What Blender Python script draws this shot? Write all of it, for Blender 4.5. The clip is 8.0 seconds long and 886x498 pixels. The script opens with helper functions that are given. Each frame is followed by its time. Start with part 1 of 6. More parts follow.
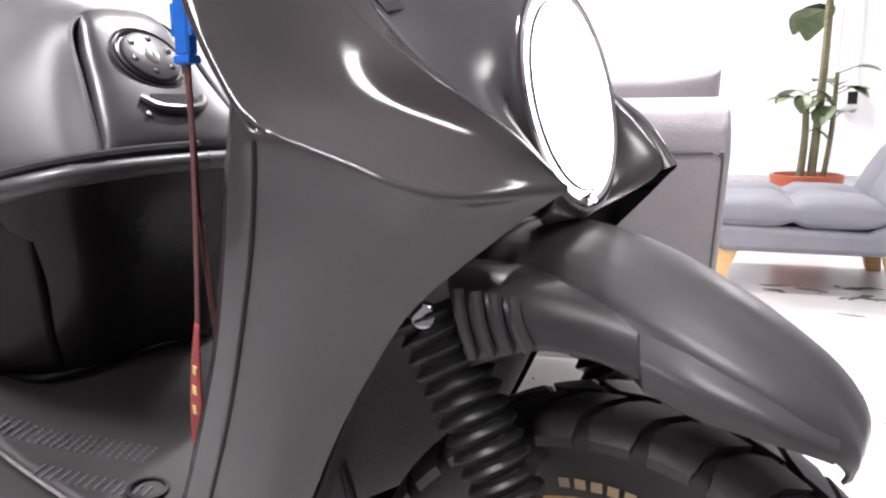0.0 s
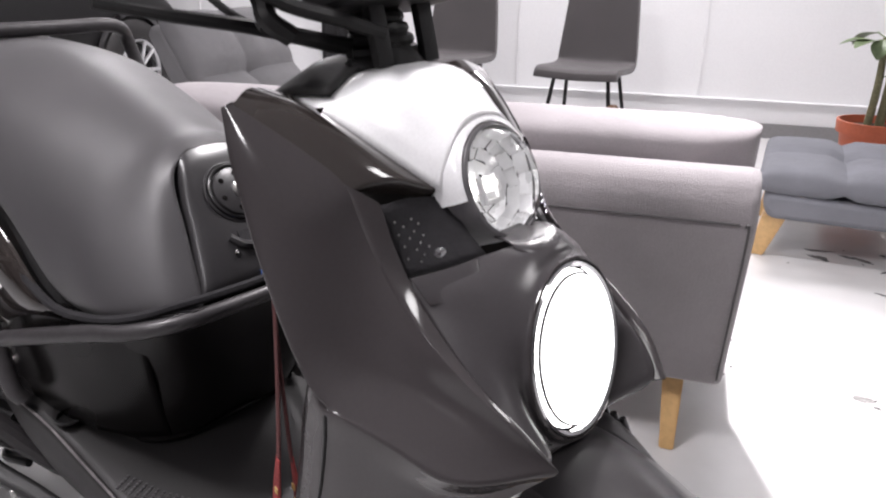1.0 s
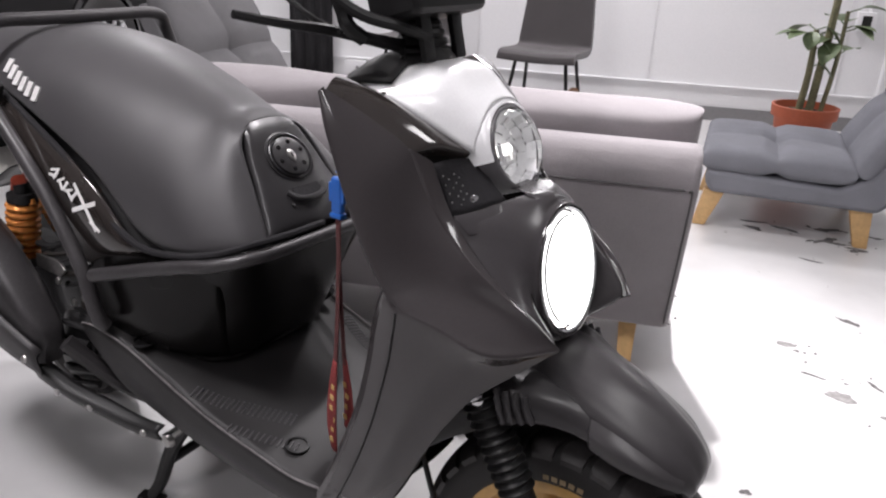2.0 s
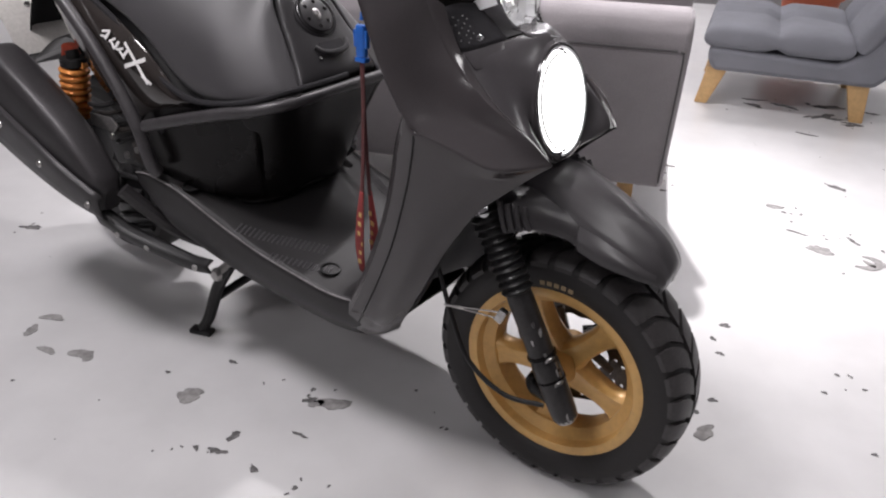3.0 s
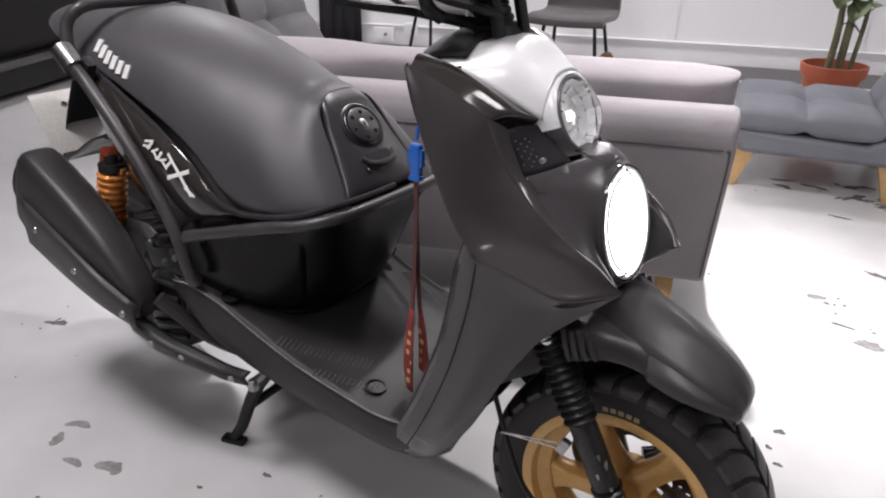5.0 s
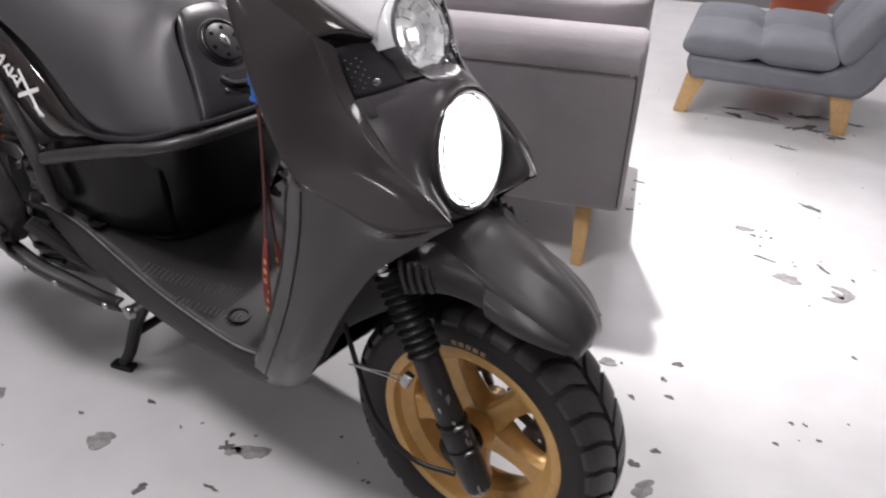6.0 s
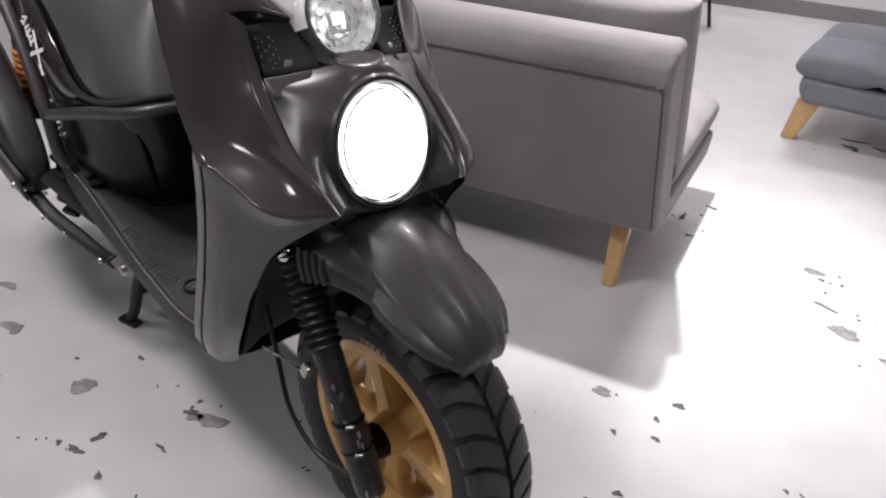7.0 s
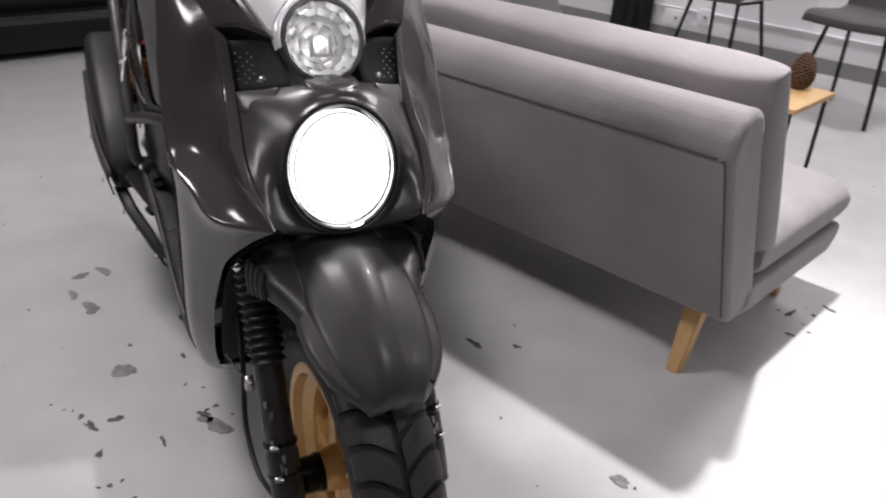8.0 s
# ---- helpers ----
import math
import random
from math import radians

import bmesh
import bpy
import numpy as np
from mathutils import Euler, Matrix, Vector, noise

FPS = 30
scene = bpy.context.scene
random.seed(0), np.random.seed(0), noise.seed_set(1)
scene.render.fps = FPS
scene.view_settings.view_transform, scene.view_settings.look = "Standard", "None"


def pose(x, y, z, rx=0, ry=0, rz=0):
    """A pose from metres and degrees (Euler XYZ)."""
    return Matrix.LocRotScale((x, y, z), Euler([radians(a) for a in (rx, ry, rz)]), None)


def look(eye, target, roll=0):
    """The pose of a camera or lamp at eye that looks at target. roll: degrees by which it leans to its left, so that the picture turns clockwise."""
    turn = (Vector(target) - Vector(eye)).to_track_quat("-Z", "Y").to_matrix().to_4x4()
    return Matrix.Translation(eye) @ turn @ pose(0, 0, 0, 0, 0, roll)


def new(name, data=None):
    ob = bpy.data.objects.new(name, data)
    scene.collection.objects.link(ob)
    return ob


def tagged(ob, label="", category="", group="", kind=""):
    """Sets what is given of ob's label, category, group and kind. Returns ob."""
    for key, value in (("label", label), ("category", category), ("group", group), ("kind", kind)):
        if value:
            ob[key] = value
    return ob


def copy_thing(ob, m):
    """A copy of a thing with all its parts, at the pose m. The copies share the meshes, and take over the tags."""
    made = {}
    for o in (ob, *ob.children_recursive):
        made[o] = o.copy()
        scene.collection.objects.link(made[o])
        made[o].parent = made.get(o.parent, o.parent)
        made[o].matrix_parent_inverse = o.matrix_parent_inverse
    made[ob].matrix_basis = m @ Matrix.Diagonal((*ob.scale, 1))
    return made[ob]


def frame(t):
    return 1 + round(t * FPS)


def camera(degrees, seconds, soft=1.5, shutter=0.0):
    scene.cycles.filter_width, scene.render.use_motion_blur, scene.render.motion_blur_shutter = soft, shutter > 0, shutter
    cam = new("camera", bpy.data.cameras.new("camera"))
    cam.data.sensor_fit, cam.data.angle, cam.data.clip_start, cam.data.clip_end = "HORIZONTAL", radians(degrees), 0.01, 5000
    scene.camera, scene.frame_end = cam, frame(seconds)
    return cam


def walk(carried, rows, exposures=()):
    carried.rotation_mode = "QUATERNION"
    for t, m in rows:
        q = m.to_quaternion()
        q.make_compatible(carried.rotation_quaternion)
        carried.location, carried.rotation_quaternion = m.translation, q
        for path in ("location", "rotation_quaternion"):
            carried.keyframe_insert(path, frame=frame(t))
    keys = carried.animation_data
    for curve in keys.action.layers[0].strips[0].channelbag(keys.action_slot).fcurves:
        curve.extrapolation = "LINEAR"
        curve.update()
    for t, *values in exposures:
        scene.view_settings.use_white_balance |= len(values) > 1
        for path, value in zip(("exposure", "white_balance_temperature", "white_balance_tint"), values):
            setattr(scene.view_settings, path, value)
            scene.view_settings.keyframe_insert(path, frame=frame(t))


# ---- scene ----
cam = camera(59.7, 8.0, soft=2.1, shutter=0.2)
PATH = [
    (0, (0.2344, -0.5462, 0.6891), (-0.8977, 1.0610, 0.3213), -0.70),
    (0.5, (0.2485, -0.5524, 0.8624), (-0.9030, 0.9683, 0.2624), -0.28),
    (1, (0.2894, -0.5822, 1.0375), (-0.9079, 0.8577, 0.3352), 0.78),
    (1.2, (0.3148, -0.6199, 1.0747), (-0.8276, 0.7532, 0.4270), 1.21),
    (2.5, (0.4268, -0.9715, 1.0939), (-0.5849, 0.5263, 0.2373), 2.34),
    (3, (0.5043, -1.0189, 1.0664), (-0.5323, 0.3875, 0.0923), 1.56),
    (3.5, (0.5448, -1.0456, 1.0404), (-0.4973, 0.3700, 0.0863), 1.75),
    (4, (0.5163, -1.0491, 1.0527), (-0.5665, 0.3970, 0.1953), 0.88),
    (4.2, (0.4956, -1.0419, 1.0645), (-0.5994, 0.4089, 0.2314), 0.49),
    (5.3, (0.3726, -0.9631, 1.1356), (-0.7199, 0.4875, 0.2967), 1.46),
    (5.5, (0.3813, -0.9367, 1.1207), (-0.6831, 0.5142, 0.2471), 1.15),
    (6, (0.5361, -0.8188, 1.1141), (-0.4941, 0.5695, 0.1081), 2.14),
    (6.5, (0.7035, -0.7056, 1.1214), (-0.4845, 0.5390, 0.1014), 1.54),
    (7, (0.7504, -0.5573, 1.0978), (-0.5581, 0.5651, 0.0831), 2.89),
    (7.5, (0.7754, -0.3880, 1.0706), (-0.6368, 0.6517, 0.1100), 6.53),
    (8, (0.8961, -0.2713, 1.0696), (-0.7247, 0.4740, 0.1640), 4.10),
]
EXPOSURE = [(0, 1.4), (0.5, 1.3), (0.7, 0.95), (1.0, 0.5), (1.3, 0.33), (2.5, 0.13), (6.2, 0.13), (7.0, -0.03), (8, -0.2)]
walk(cam, [(t, look(eye, target, roll)) for t, eye, target, roll in PATH], exposures=EXPOSURE)

# ---- room frame, light ----
ROOM = pose(-0.117, 0.752, 0, 0, 0, 23)

world = bpy.data.worlds.new("world")
scene.world = world
world.use_nodes = True
world.node_tree.nodes["Background"].inputs[0].default_value = (0.9, 0.92, 1.0, 1)
world.node_tree.nodes["Background"].inputs[1].default_value = 0.03
scene.view_settings.exposure = 0.0


def lamp(name, kind, m, energy, color=(1, 0.97, 0.93), **kw):
    d = bpy.data.lights.new(name, kind)
    d.energy, d.color = energy, color
    if kind == "AREA":
        d.shape, d.size, d.size_y = "RECTANGLE", kw["size"], kw.get("size_y", kw["size"])
    else:
        d.shadow_soft_size = kw["size"]
    if kind == "SPOT":
        d.spot_size, d.spot_blend = radians(kw["cone"]), kw["blend"]
    ob = new(name, d)
    ob.matrix_world = m
    return ob


# (u, v, watts); the last row is an added fill light for near-side shadows
PANELS = [(-2.9, 2.9, 34), (-0.3, 3.0, 42), (2.3, 3.0, 13), (-1.45, -1.20, 45), (1.15, -1.20, 7), (-1.45, -3.40, 22)]
CEIL = 2.9
for u, v, watts in PANELS:
    lamp("panel_light", "AREA", ROOM @ pose(u, v, CEIL - 0.05), watts, (1.0, 0.95, 0.995), size=0.6)
# the bright spotlight over the sofa
lamp("spotlight_beam", "SPOT", look((-0.70, 1.16, 2.72), (-0.62, 1.00, 0)), 220, (1.0, 0.955, 0.98), size=0.06, cone=82, blend=1.0)
lamp("spotlight_core", "SPOT", look((-0.70, 1.16, 2.72), (-0.12, 1.22, 0)), 300, (1.0, 0.955, 0.98), size=0.04, cone=38, blend=1.0)

# ---- materials ----


def mat(name, base, rough=0.5, metal=0.0, grain=60, vary=0.15, bump=0.0, blotch=2.5, coat=0.0, emit=None, rvar=0.08, spec=0.5, trans=0.0, sheen=0.0, wrinkle=0.0):
    m = bpy.data.materials.new(name)
    m.use_nodes = True
    nt = m.node_tree
    b = nt.nodes["Principled BSDF"]
    co = nt.nodes.new("ShaderNodeTexCoord")
    fine = nt.nodes.new("ShaderNodeTexNoise")
    fine.inputs["Scale"].default_value, fine.inputs["Detail"].default_value = grain, 5
    big = nt.nodes.new("ShaderNodeTexNoise")
    big.inputs["Scale"].default_value, big.inputs["Detail"].default_value = blotch, 4
    nt.links.new(co.outputs["Object"], fine.inputs["Vector"])
    nt.links.new(co.outputs["Object"], big.inputs["Vector"])
    add = nt.nodes.new("ShaderNodeMath")
    add.operation = "ADD"
    nt.links.new(fine.outputs["Fac"], add.inputs[0])
    nt.links.new(big.outputs["Fac"], add.inputs[1])
    ramp = nt.nodes.new("ShaderNodeMapRange")
    ramp.interpolation_type = "SMOOTHSTEP"
    ramp.inputs["From Min"].default_value, ramp.inputs["From Max"].default_value = 0.55, 1.45
    ramp.inputs["To Min"].default_value, ramp.inputs["To Max"].default_value = 1 - vary, 1 + vary
    nt.links.new(add.outputs[0], ramp.inputs["Value"])
    mul = nt.nodes.new("ShaderNodeVectorMath")
    mul.operation = "SCALE"
    mul.inputs[0].default_value = base
    nt.links.new(ramp.outputs[0], mul.inputs["Scale"])
    nt.links.new(mul.outputs["Vector"], b.inputs["Base Color"])
    rr = nt.nodes.new("ShaderNodeMapRange")
    rr.interpolation_type = "SMOOTHSTEP"
    rr.inputs["From Min"].default_value, rr.inputs["From Max"].default_value = 0.2, 0.8
    rr.inputs["To Min"].default_value, rr.inputs["To Max"].default_value = max(0.02, rough - rvar), min(1, rough + rvar)
    nt.links.new(big.outputs["Fac"], rr.inputs["Value"])
    nt.links.new(rr.outputs[0], b.inputs["Roughness"])
    b.inputs["Metallic"].default_value = metal
    b.inputs["Coat Weight"].default_value = coat
    b.inputs["Coat Roughness"].default_value = 0.06
    b.inputs["Specular IOR Level"].default_value = spec
    b.inputs["Transmission Weight"].default_value = trans
    b.inputs["Sheen Weight"].default_value = sheen
    if emit:
        b.inputs["Emission Color"].default_value = (*emit[:3], 1)
        b.inputs["Emission Strength"].default_value = emit[3]
    if bump:
        bp = nt.nodes.new("ShaderNodeBump")
        bp.inputs["Strength"].default_value, bp.inputs["Distance"].default_value = bump, 0.004
        nt.links.new(fine.outputs["Fac"], bp.inputs["Height"])
        nt.links.new(bp.outputs[0], b.inputs["Normal"])
        if wrinkle:
            soft = nt.nodes.new("ShaderNodeTexNoise")
            soft.inputs["Scale"].default_value, soft.inputs["Detail"].default_value, soft.inputs["Distortion"].default_value = 6, 2, 1.2
            nt.links.new(co.outputs["Object"], soft.inputs["Vector"])
            fold = nt.nodes.new("ShaderNodeBump")
            fold.inputs["Strength"].default_value, fold.inputs["Distance"].default_value = wrinkle, 0.022
            nt.links.new(soft.outputs["Fac"], fold.inputs["Height"])
            nt.links.new(fold.outputs[0], bp.inputs["Normal"])
    return m


PAINT = mat("graphite_gloss_paint", (0.046, 0.041, 0.0425), 0.13, grain=250, vary=0.05, coat=0.25, blotch=3, rvar=0.02)
MASKPAINT = mat("graphite_dull_paint", (0.048, 0.044, 0.0465), 0.25, grain=250, vary=0.05, blotch=3, rvar=0.02)
SATIN = mat("graphite_satin_paint", (0.044, 0.041, 0.043), 0.36, grain=250, vary=0.06, coat=0.05, blotch=3, rvar=0.04, spec=0.38)
BROWNPAINT = mat("dark_bronze_gloss_paint", (0.030, 0.025, 0.023), 0.10, grain=250, vary=0.05, coat=0.6, blotch=3, rvar=0.02)
BLACKGLOSS = mat("black_gloss_plastic", (0.006, 0.0053, 0.0053), 0.25, vary=0.1, coat=0.0, rvar=0.05, spec=0.14)
FORKMAT = mat("scuffed_black_fork_paint", (0.016, 0.0145, 0.0145), 0.36, grain=140, vary=0.5, blotch=30, bump=0.1, rvar=0.12)
BLACK = mat("black_matt_plastic", (0.012, 0.0115, 0.012), 0.46, grain=300, vary=0.25, bump=0.08, spec=0.3)
SATINBLACK = mat("satin_black_plastic", (0.030, 0.0285, 0.030), 0.32, grain=300, vary=0.12, bump=0.04)
SILVER = mat("silver_paint", (0.88, 0.88, 0.89), 0.28, 0.1, grain=400, vary=0.06, coat=0.3)
SEATMAT = mat("dark_grey_seat_vinyl", (0.046, 0.0435, 0.0465), 0.45, grain=700, vary=0.10, bump=0.12, blotch=4, sheen=0.12)
DECKMAT = mat("grey_footboard_plastic", (0.0145, 0.013, 0.0135), 0.55, grain=500, vary=0.2, bump=0.15, blotch=7)
# worn blocks, also paled against the tyre so grooves look shaded
TREAD = mat("worn_tread_rubber_paled", (0.033, 0.0295, 0.030), 0.46, grain=160, vary=0.3, bump=0.15)
RUBBER = mat("black_tyre_rubber", (0.013, 0.0115, 0.0115), 0.62, grain=220, vary=0.25, bump=0.12)
GOLD = mat("gold_wheel_paint", (0.62, 0.37, 0.125), 0.36, 0.15, grain=90, vary=0.12, blotch=14, coat=0.2)
STEEL = mat("worn_steel", (0.42, 0.41, 0.40), 0.3, 1.0, grain=120, vary=0.25)
CHROME = mat("chrome", (0.75, 0.75, 0.76), 0.10, 1.0, vary=0.05)
DISC = mat("brake_disc_steel", (0.10, 0.09, 0.085), 0.35, 0.8, grain=160, vary=0.3)
BARMAT = mat("near_black_bar_paint", (0.042, 0.039, 0.041), 0.42, 0.1, grain=120, vary=0.2, blotch=20)
TUBEMAT = mat("dark_grey_tube_paint", (0.13, 0.125, 0.13), 0.38, 0.3, grain=120, vary=0.15)
EXHMAT = mat("matt_black_exhaust_paint", (0.030, 0.0275, 0.029), 0.48, 0.2, grain=160, vary=0.18, blotch=9)
ORANGE = mat("orange_spring_paint", (0.74, 0.28, 0.07), 0.25, 0.35, vary=0.2, blotch=20)
RED = mat("red_anodised", (0.34, 0.06, 0.035), 0.35, 0.2, vary=0.25, blotch=30)
ENGINE = mat("dirty_engine_metal", (0.030, 0.0255, 0.023), 0.55, 0.4, grain=90, vary=0.4, blotch=25, bump=0.2)
LENS_ON = mat("lit_headlamp_lens", (0.9, 0.9, 0.9), 0.1, emit=(1, 0.985, 0.98, 3.6))


def thin_glass():
    m = bpy.data.materials.new("clear_lens_glass")
    m.use_nodes = True
    nt = m.node_tree
    nt.nodes.remove(nt.nodes["Principled BSDF"])
    mix, clear, gloss, fr = (nt.nodes.new("ShaderNode" + k) for k in ("MixShader", "BsdfTransparent", "BsdfGlossy", "Fresnel"))
    gloss.inputs["Roughness"].default_value = 0.04
    nt.links.new(fr.outputs[0], mix.inputs[0])
    nt.links.new(clear.outputs[0], mix.inputs[1])
    nt.links.new(gloss.outputs[0], mix.inputs[2])
    nt.links.new(mix.outputs[0], nt.nodes["Material Output"].inputs["Surface"])
    return m


GLASS = thin_glass()
# slight emission put into the reflector to brighten it, though it is no lamp
REFLECTOR = mat("faintly_glowing_reflector", (0.78, 0.78, 0.80), 0.30, 0.35, grain=60, vary=0.12, blotch=40, emit=(1, 0.98, 0.96, 0.03))
PLATEMAT = mat("bare_plate_metal", (0.55, 0.53, 0.50), 0.5, 0.3, grain=120, vary=0.12)
WHITEMARK = mat("white_emblem", (0.72, 0.71, 0.70), 0.35, vary=0.08)
BLUE = mat("blue_plastic_clip", (0.02, 0.14, 0.55), 0.35, vary=0.15)
REDSTRAP = mat("red_woven_strap", (0.24, 0.035, 0.035), 0.75, grain=300, vary=0.4, blotch=22, bump=0.3)
PRINT = mat("pale_yellow_print", (0.60, 0.42, 0.16), 0.7, vary=0.2)
STRAP = mat("dark_red_woven_strap", (0.10, 0.03, 0.03), 0.75, grain=300, vary=0.5, blotch=22, bump=0.3)
GREYFELT = mat("grey_sofa_fabric", (0.265, 0.244, 0.254), 0.95, wrinkle=0.22, grain=420, vary=0.16, bump=0.5, blotch=6, sheen=0.25)
PALEFELT = mat("neutral_grey_fabric", (0.185, 0.182, 0.188), 0.95, wrinkle=0.3, grain=420, vary=0.16, bump=0.5, blotch=6)
BLUEFELT = mat("blue_grey_fabric", (0.19, 0.194, 0.217), 0.95, wrinkle=0.3, grain=420, vary=0.18, bump=0.5, blotch=6, sheen=0.0)
DARKFELT = mat("charcoal_chair_fabric", (0.075, 0.068, 0.070), 0.85, grain=500, vary=0.15, bump=0.3, blotch=5, sheen=0.2)
SEAM = mat("dark_piping", (0.10, 0.095, 0.097), 0.85, grain=300, vary=0.2)
BEECH = mat("pale_beech_wood", (0.60, 0.38, 0.17), 0.45, grain=70, vary=0.14, blotch=9)
WALL = mat("white_wall_paint", (0.80, 0.80, 0.81), 0.6, grain=80, vary=0.03, bump=0.05, blotch=1.2)
DARKWALL = mat("dark_grey_unseen_wall", (0.20, 0.19, 0.20), 0.8, grain=60, vary=0.1, blotch=1)
CEILMAT = mat("white_ceiling_paint", (0.60, 0.60, 0.61), 0.8, grain=60, vary=0.03, blotch=1)
SKIRT = mat("grey_skirting_paint", (0.23, 0.225, 0.23), 0.5, grain=60, vary=0.1)
TERRA = mat("terracotta_plastic", (0.42, 0.10, 0.045), 0.5, grain=80, vary=0.12, blotch=8)
SOIL = mat("potting_soil", (0.05, 0.035, 0.025), 0.95, grain=120, vary=0.5, bump=0.8)
BARK = mat("plant_cane_bark", (0.20, 0.19, 0.11), 0.8, grain=90, vary=0.35, bump=0.4, blotch=18)
LEAF = mat("green_leaf", (0.13, 0.175, 0.085), 0.42, grain=45, vary=0.3, blotch=14)
CARPAINT = mat("black_car_paint", (0.010, 0.009, 0.010), 0.15, vary=0.1, coat=0.6, blotch=1)
CARGREY = mat("dark_grey_car_paint", (0.010, 0.0095, 0.010), 0.42, vary=0.1, blotch=1, spec=0.2)
ALLOY = mat("silver_alloy", (0.62, 0.62, 0.63), 0.3, 0.7, vary=0.08)
# curtain cloth; the same black is laid in recesses as their shade
DEEPBLACK = mat("deep_black_cloth_and_recess_shade", (0.012, 0.011, 0.013), 0.9, grain=200, vary=0.3, bump=0.3)
CONEMAT = mat("pine_cone_scales", (0.10, 0.05, 0.025), 0.8, grain=90, vary=0.5, blotch=30)
CHIP = mat("bare_concrete_chip", (0.25, 0.242, 0.238), 0.85, grain=70, vary=0.35, blotch=18, bump=0.3)
CHIPDARK = mat("dark_floor_stain", (0.12, 0.115, 0.115), 0.8, grain=90, vary=0.5, blotch=20, bump=0.2)
LEDMAT = mat("led_diffuser", (0.9, 0.9, 0.9), 0.4, emit=(1, 0.98, 0.96, 6.0))
BULB = mat("dim_bulb", (0.9, 0.9, 0.9), 0.3, emit=(1, 0.97, 0.93, 3.0))
EDGE = mat("worn_plastic_edge", (0.16, 0.15, 0.15), 0.5, grain=140, vary=0.4, blotch=30)
LABELBEIGE = mat("pale_tyre_lettering", (0.36, 0.27, 0.16), 0.6, vary=0.2)


def floor_material():
    m = mat("painted_concrete_floor", (0.565, 0.56, 0.56), 0.34, grain=7, vary=0.08, bump=0.04, blotch=0.9, rvar=0.05)
    return m


FLOORMAT = floor_material()

# ---- mesh helpers ----


def part(name, bm, material, parent=None, label="", m=None, angle=35, solid=0.0, bevel=0.0, offset=-1):
    me = bpy.data.meshes.new(name)
    bmesh.ops.recalc_face_normals(bm, faces=bm.faces)
    bm.to_mesh(me)
    bm.free()
    me.materials.append(material)
    me.polygons.foreach_set("use_smooth", [True] * len(me.polygons))
    me.set_sharp_from_angle(angle=radians(angle))
    ob = new(name, me)
    if parent:
        ob.parent = parent
    if m is not None:
        ob.matrix_local = m
    if solid:
        md = ob.modifiers.new("thickness", "SOLIDIFY")
        md.thickness, md.offset = solid, offset
    if bevel:
        md = ob.modifiers.new("rounding", "BEVEL")
        md.width, md.segments, md.limit_method, md.angle_limit = bevel, 3, "ANGLE", radians(35)
    if label:
        ob["label"] = label
    return ob


def thing(name, m, label, category, group="", kind=""):
    ob = new(name)
    ob.empty_display_size = 0.1
    ob.matrix_world = m
    return tagged(ob, label, category, group, kind)


def spline(pts, n):
    """Catmull-Rom through pts, n steps a span."""
    pts = [Vector(p) for p in pts]
    if len(pts) < 3 or n == 1:
        out = []
        for a, b in zip(pts, pts[1:]):
            out += [a.lerp(b, k / n) for k in range(n)]
        return out + [pts[-1]]
    ext = [2 * pts[0] - pts[1]] + pts + [2 * pts[-1] - pts[-2]]
    out = []
    for i in range(1, len(ext) - 2):
        p0, p1, p2, p3 = ext[i - 1:i + 3]
        for k in range(n):
            t = k / n
            out.append(0.5 * ((2 * p1) + (p2 - p0) * t + (2 * p0 - 5 * p1 + 4 * p2 - p3) * t * t + (3 * p1 - p0 - 3 * p2 + p3) * t ** 3))
    return out + [pts[-1]]


def loft(rows, nu=4, nv=4, mirror=False, close=False, caps=False, bm=None):
    """A smooth skin through rows of points. mirror: each row runs from the middle plane out, and is doubled across y = 0."""
    bm = bm or bmesh.new()
    if mirror:
        rows = [[(x, -y, z) for x, y, z in reversed(r)] + list(r[1:] if abs(r[0][1]) < 1e-6 else r) for r in rows]
    if close:
        rows = [list(r) + [r[0]] for r in rows]
    fine = [spline(r, nu) for r in rows]
    cols = [spline([r[k] for r in fine], nv) for k in range(len(fine[0]))]
    if close:
        cols = cols[:-1]
    vs = [[bm.verts.new(p) for p in c] for c in cols]
    n = len(vs)
    for i in range(n if close else n - 1):
        for j in range(len(vs[0]) - 1):
            q = [vs[i][j], vs[(i + 1) % n][j], vs[(i + 1) % n][j + 1], vs[i][j + 1]]
            if len({tuple(round(c, 6) for c in v.co) for v in q}) > 2:
                bm.faces.new(q)
    if caps and close:
        bm.faces.new([c[0] for c in vs])
        bm.faces.new([c[-1] for c in reversed(vs)])
    return bm


def tube(pts, r, sides=10, n=6, bm=None, ends=True):
    """A round bar along a smooth line; r may be a number or one for each point."""
    bm = bm or bmesh.new()
    line = spline(pts, n)
    rs = [r] * len(line) if not isinstance(r, (list, tuple)) else [v.x for v in spline([(a, 0, 0) for a in r], n)]
    rings, side = [], None
    for i, p in enumerate(line):
        d = (line[min(i + 1, len(line) - 1)] - line[max(i - 1, 0)]).normalized()
        if side is None:
            side = d.orthogonal().normalized()
        side = (side - d * side.dot(d)).normalized()
        up = d.cross(side)
        rings.append([bm.verts.new(p + rs[i] * (math.cos(a) * side + math.sin(a) * up)) for a in (2 * math.pi * k / sides for k in range(sides))])
    for a, b in zip(rings, rings[1:]):
        for k in range(sides):
            bm.faces.new((a[k], a[(k + 1) % sides], b[(k + 1) % sides], b[k]))
    if ends:
        bm.faces.new(rings[0][::-1])
        bm.faces.new(rings[-1])
    return bm


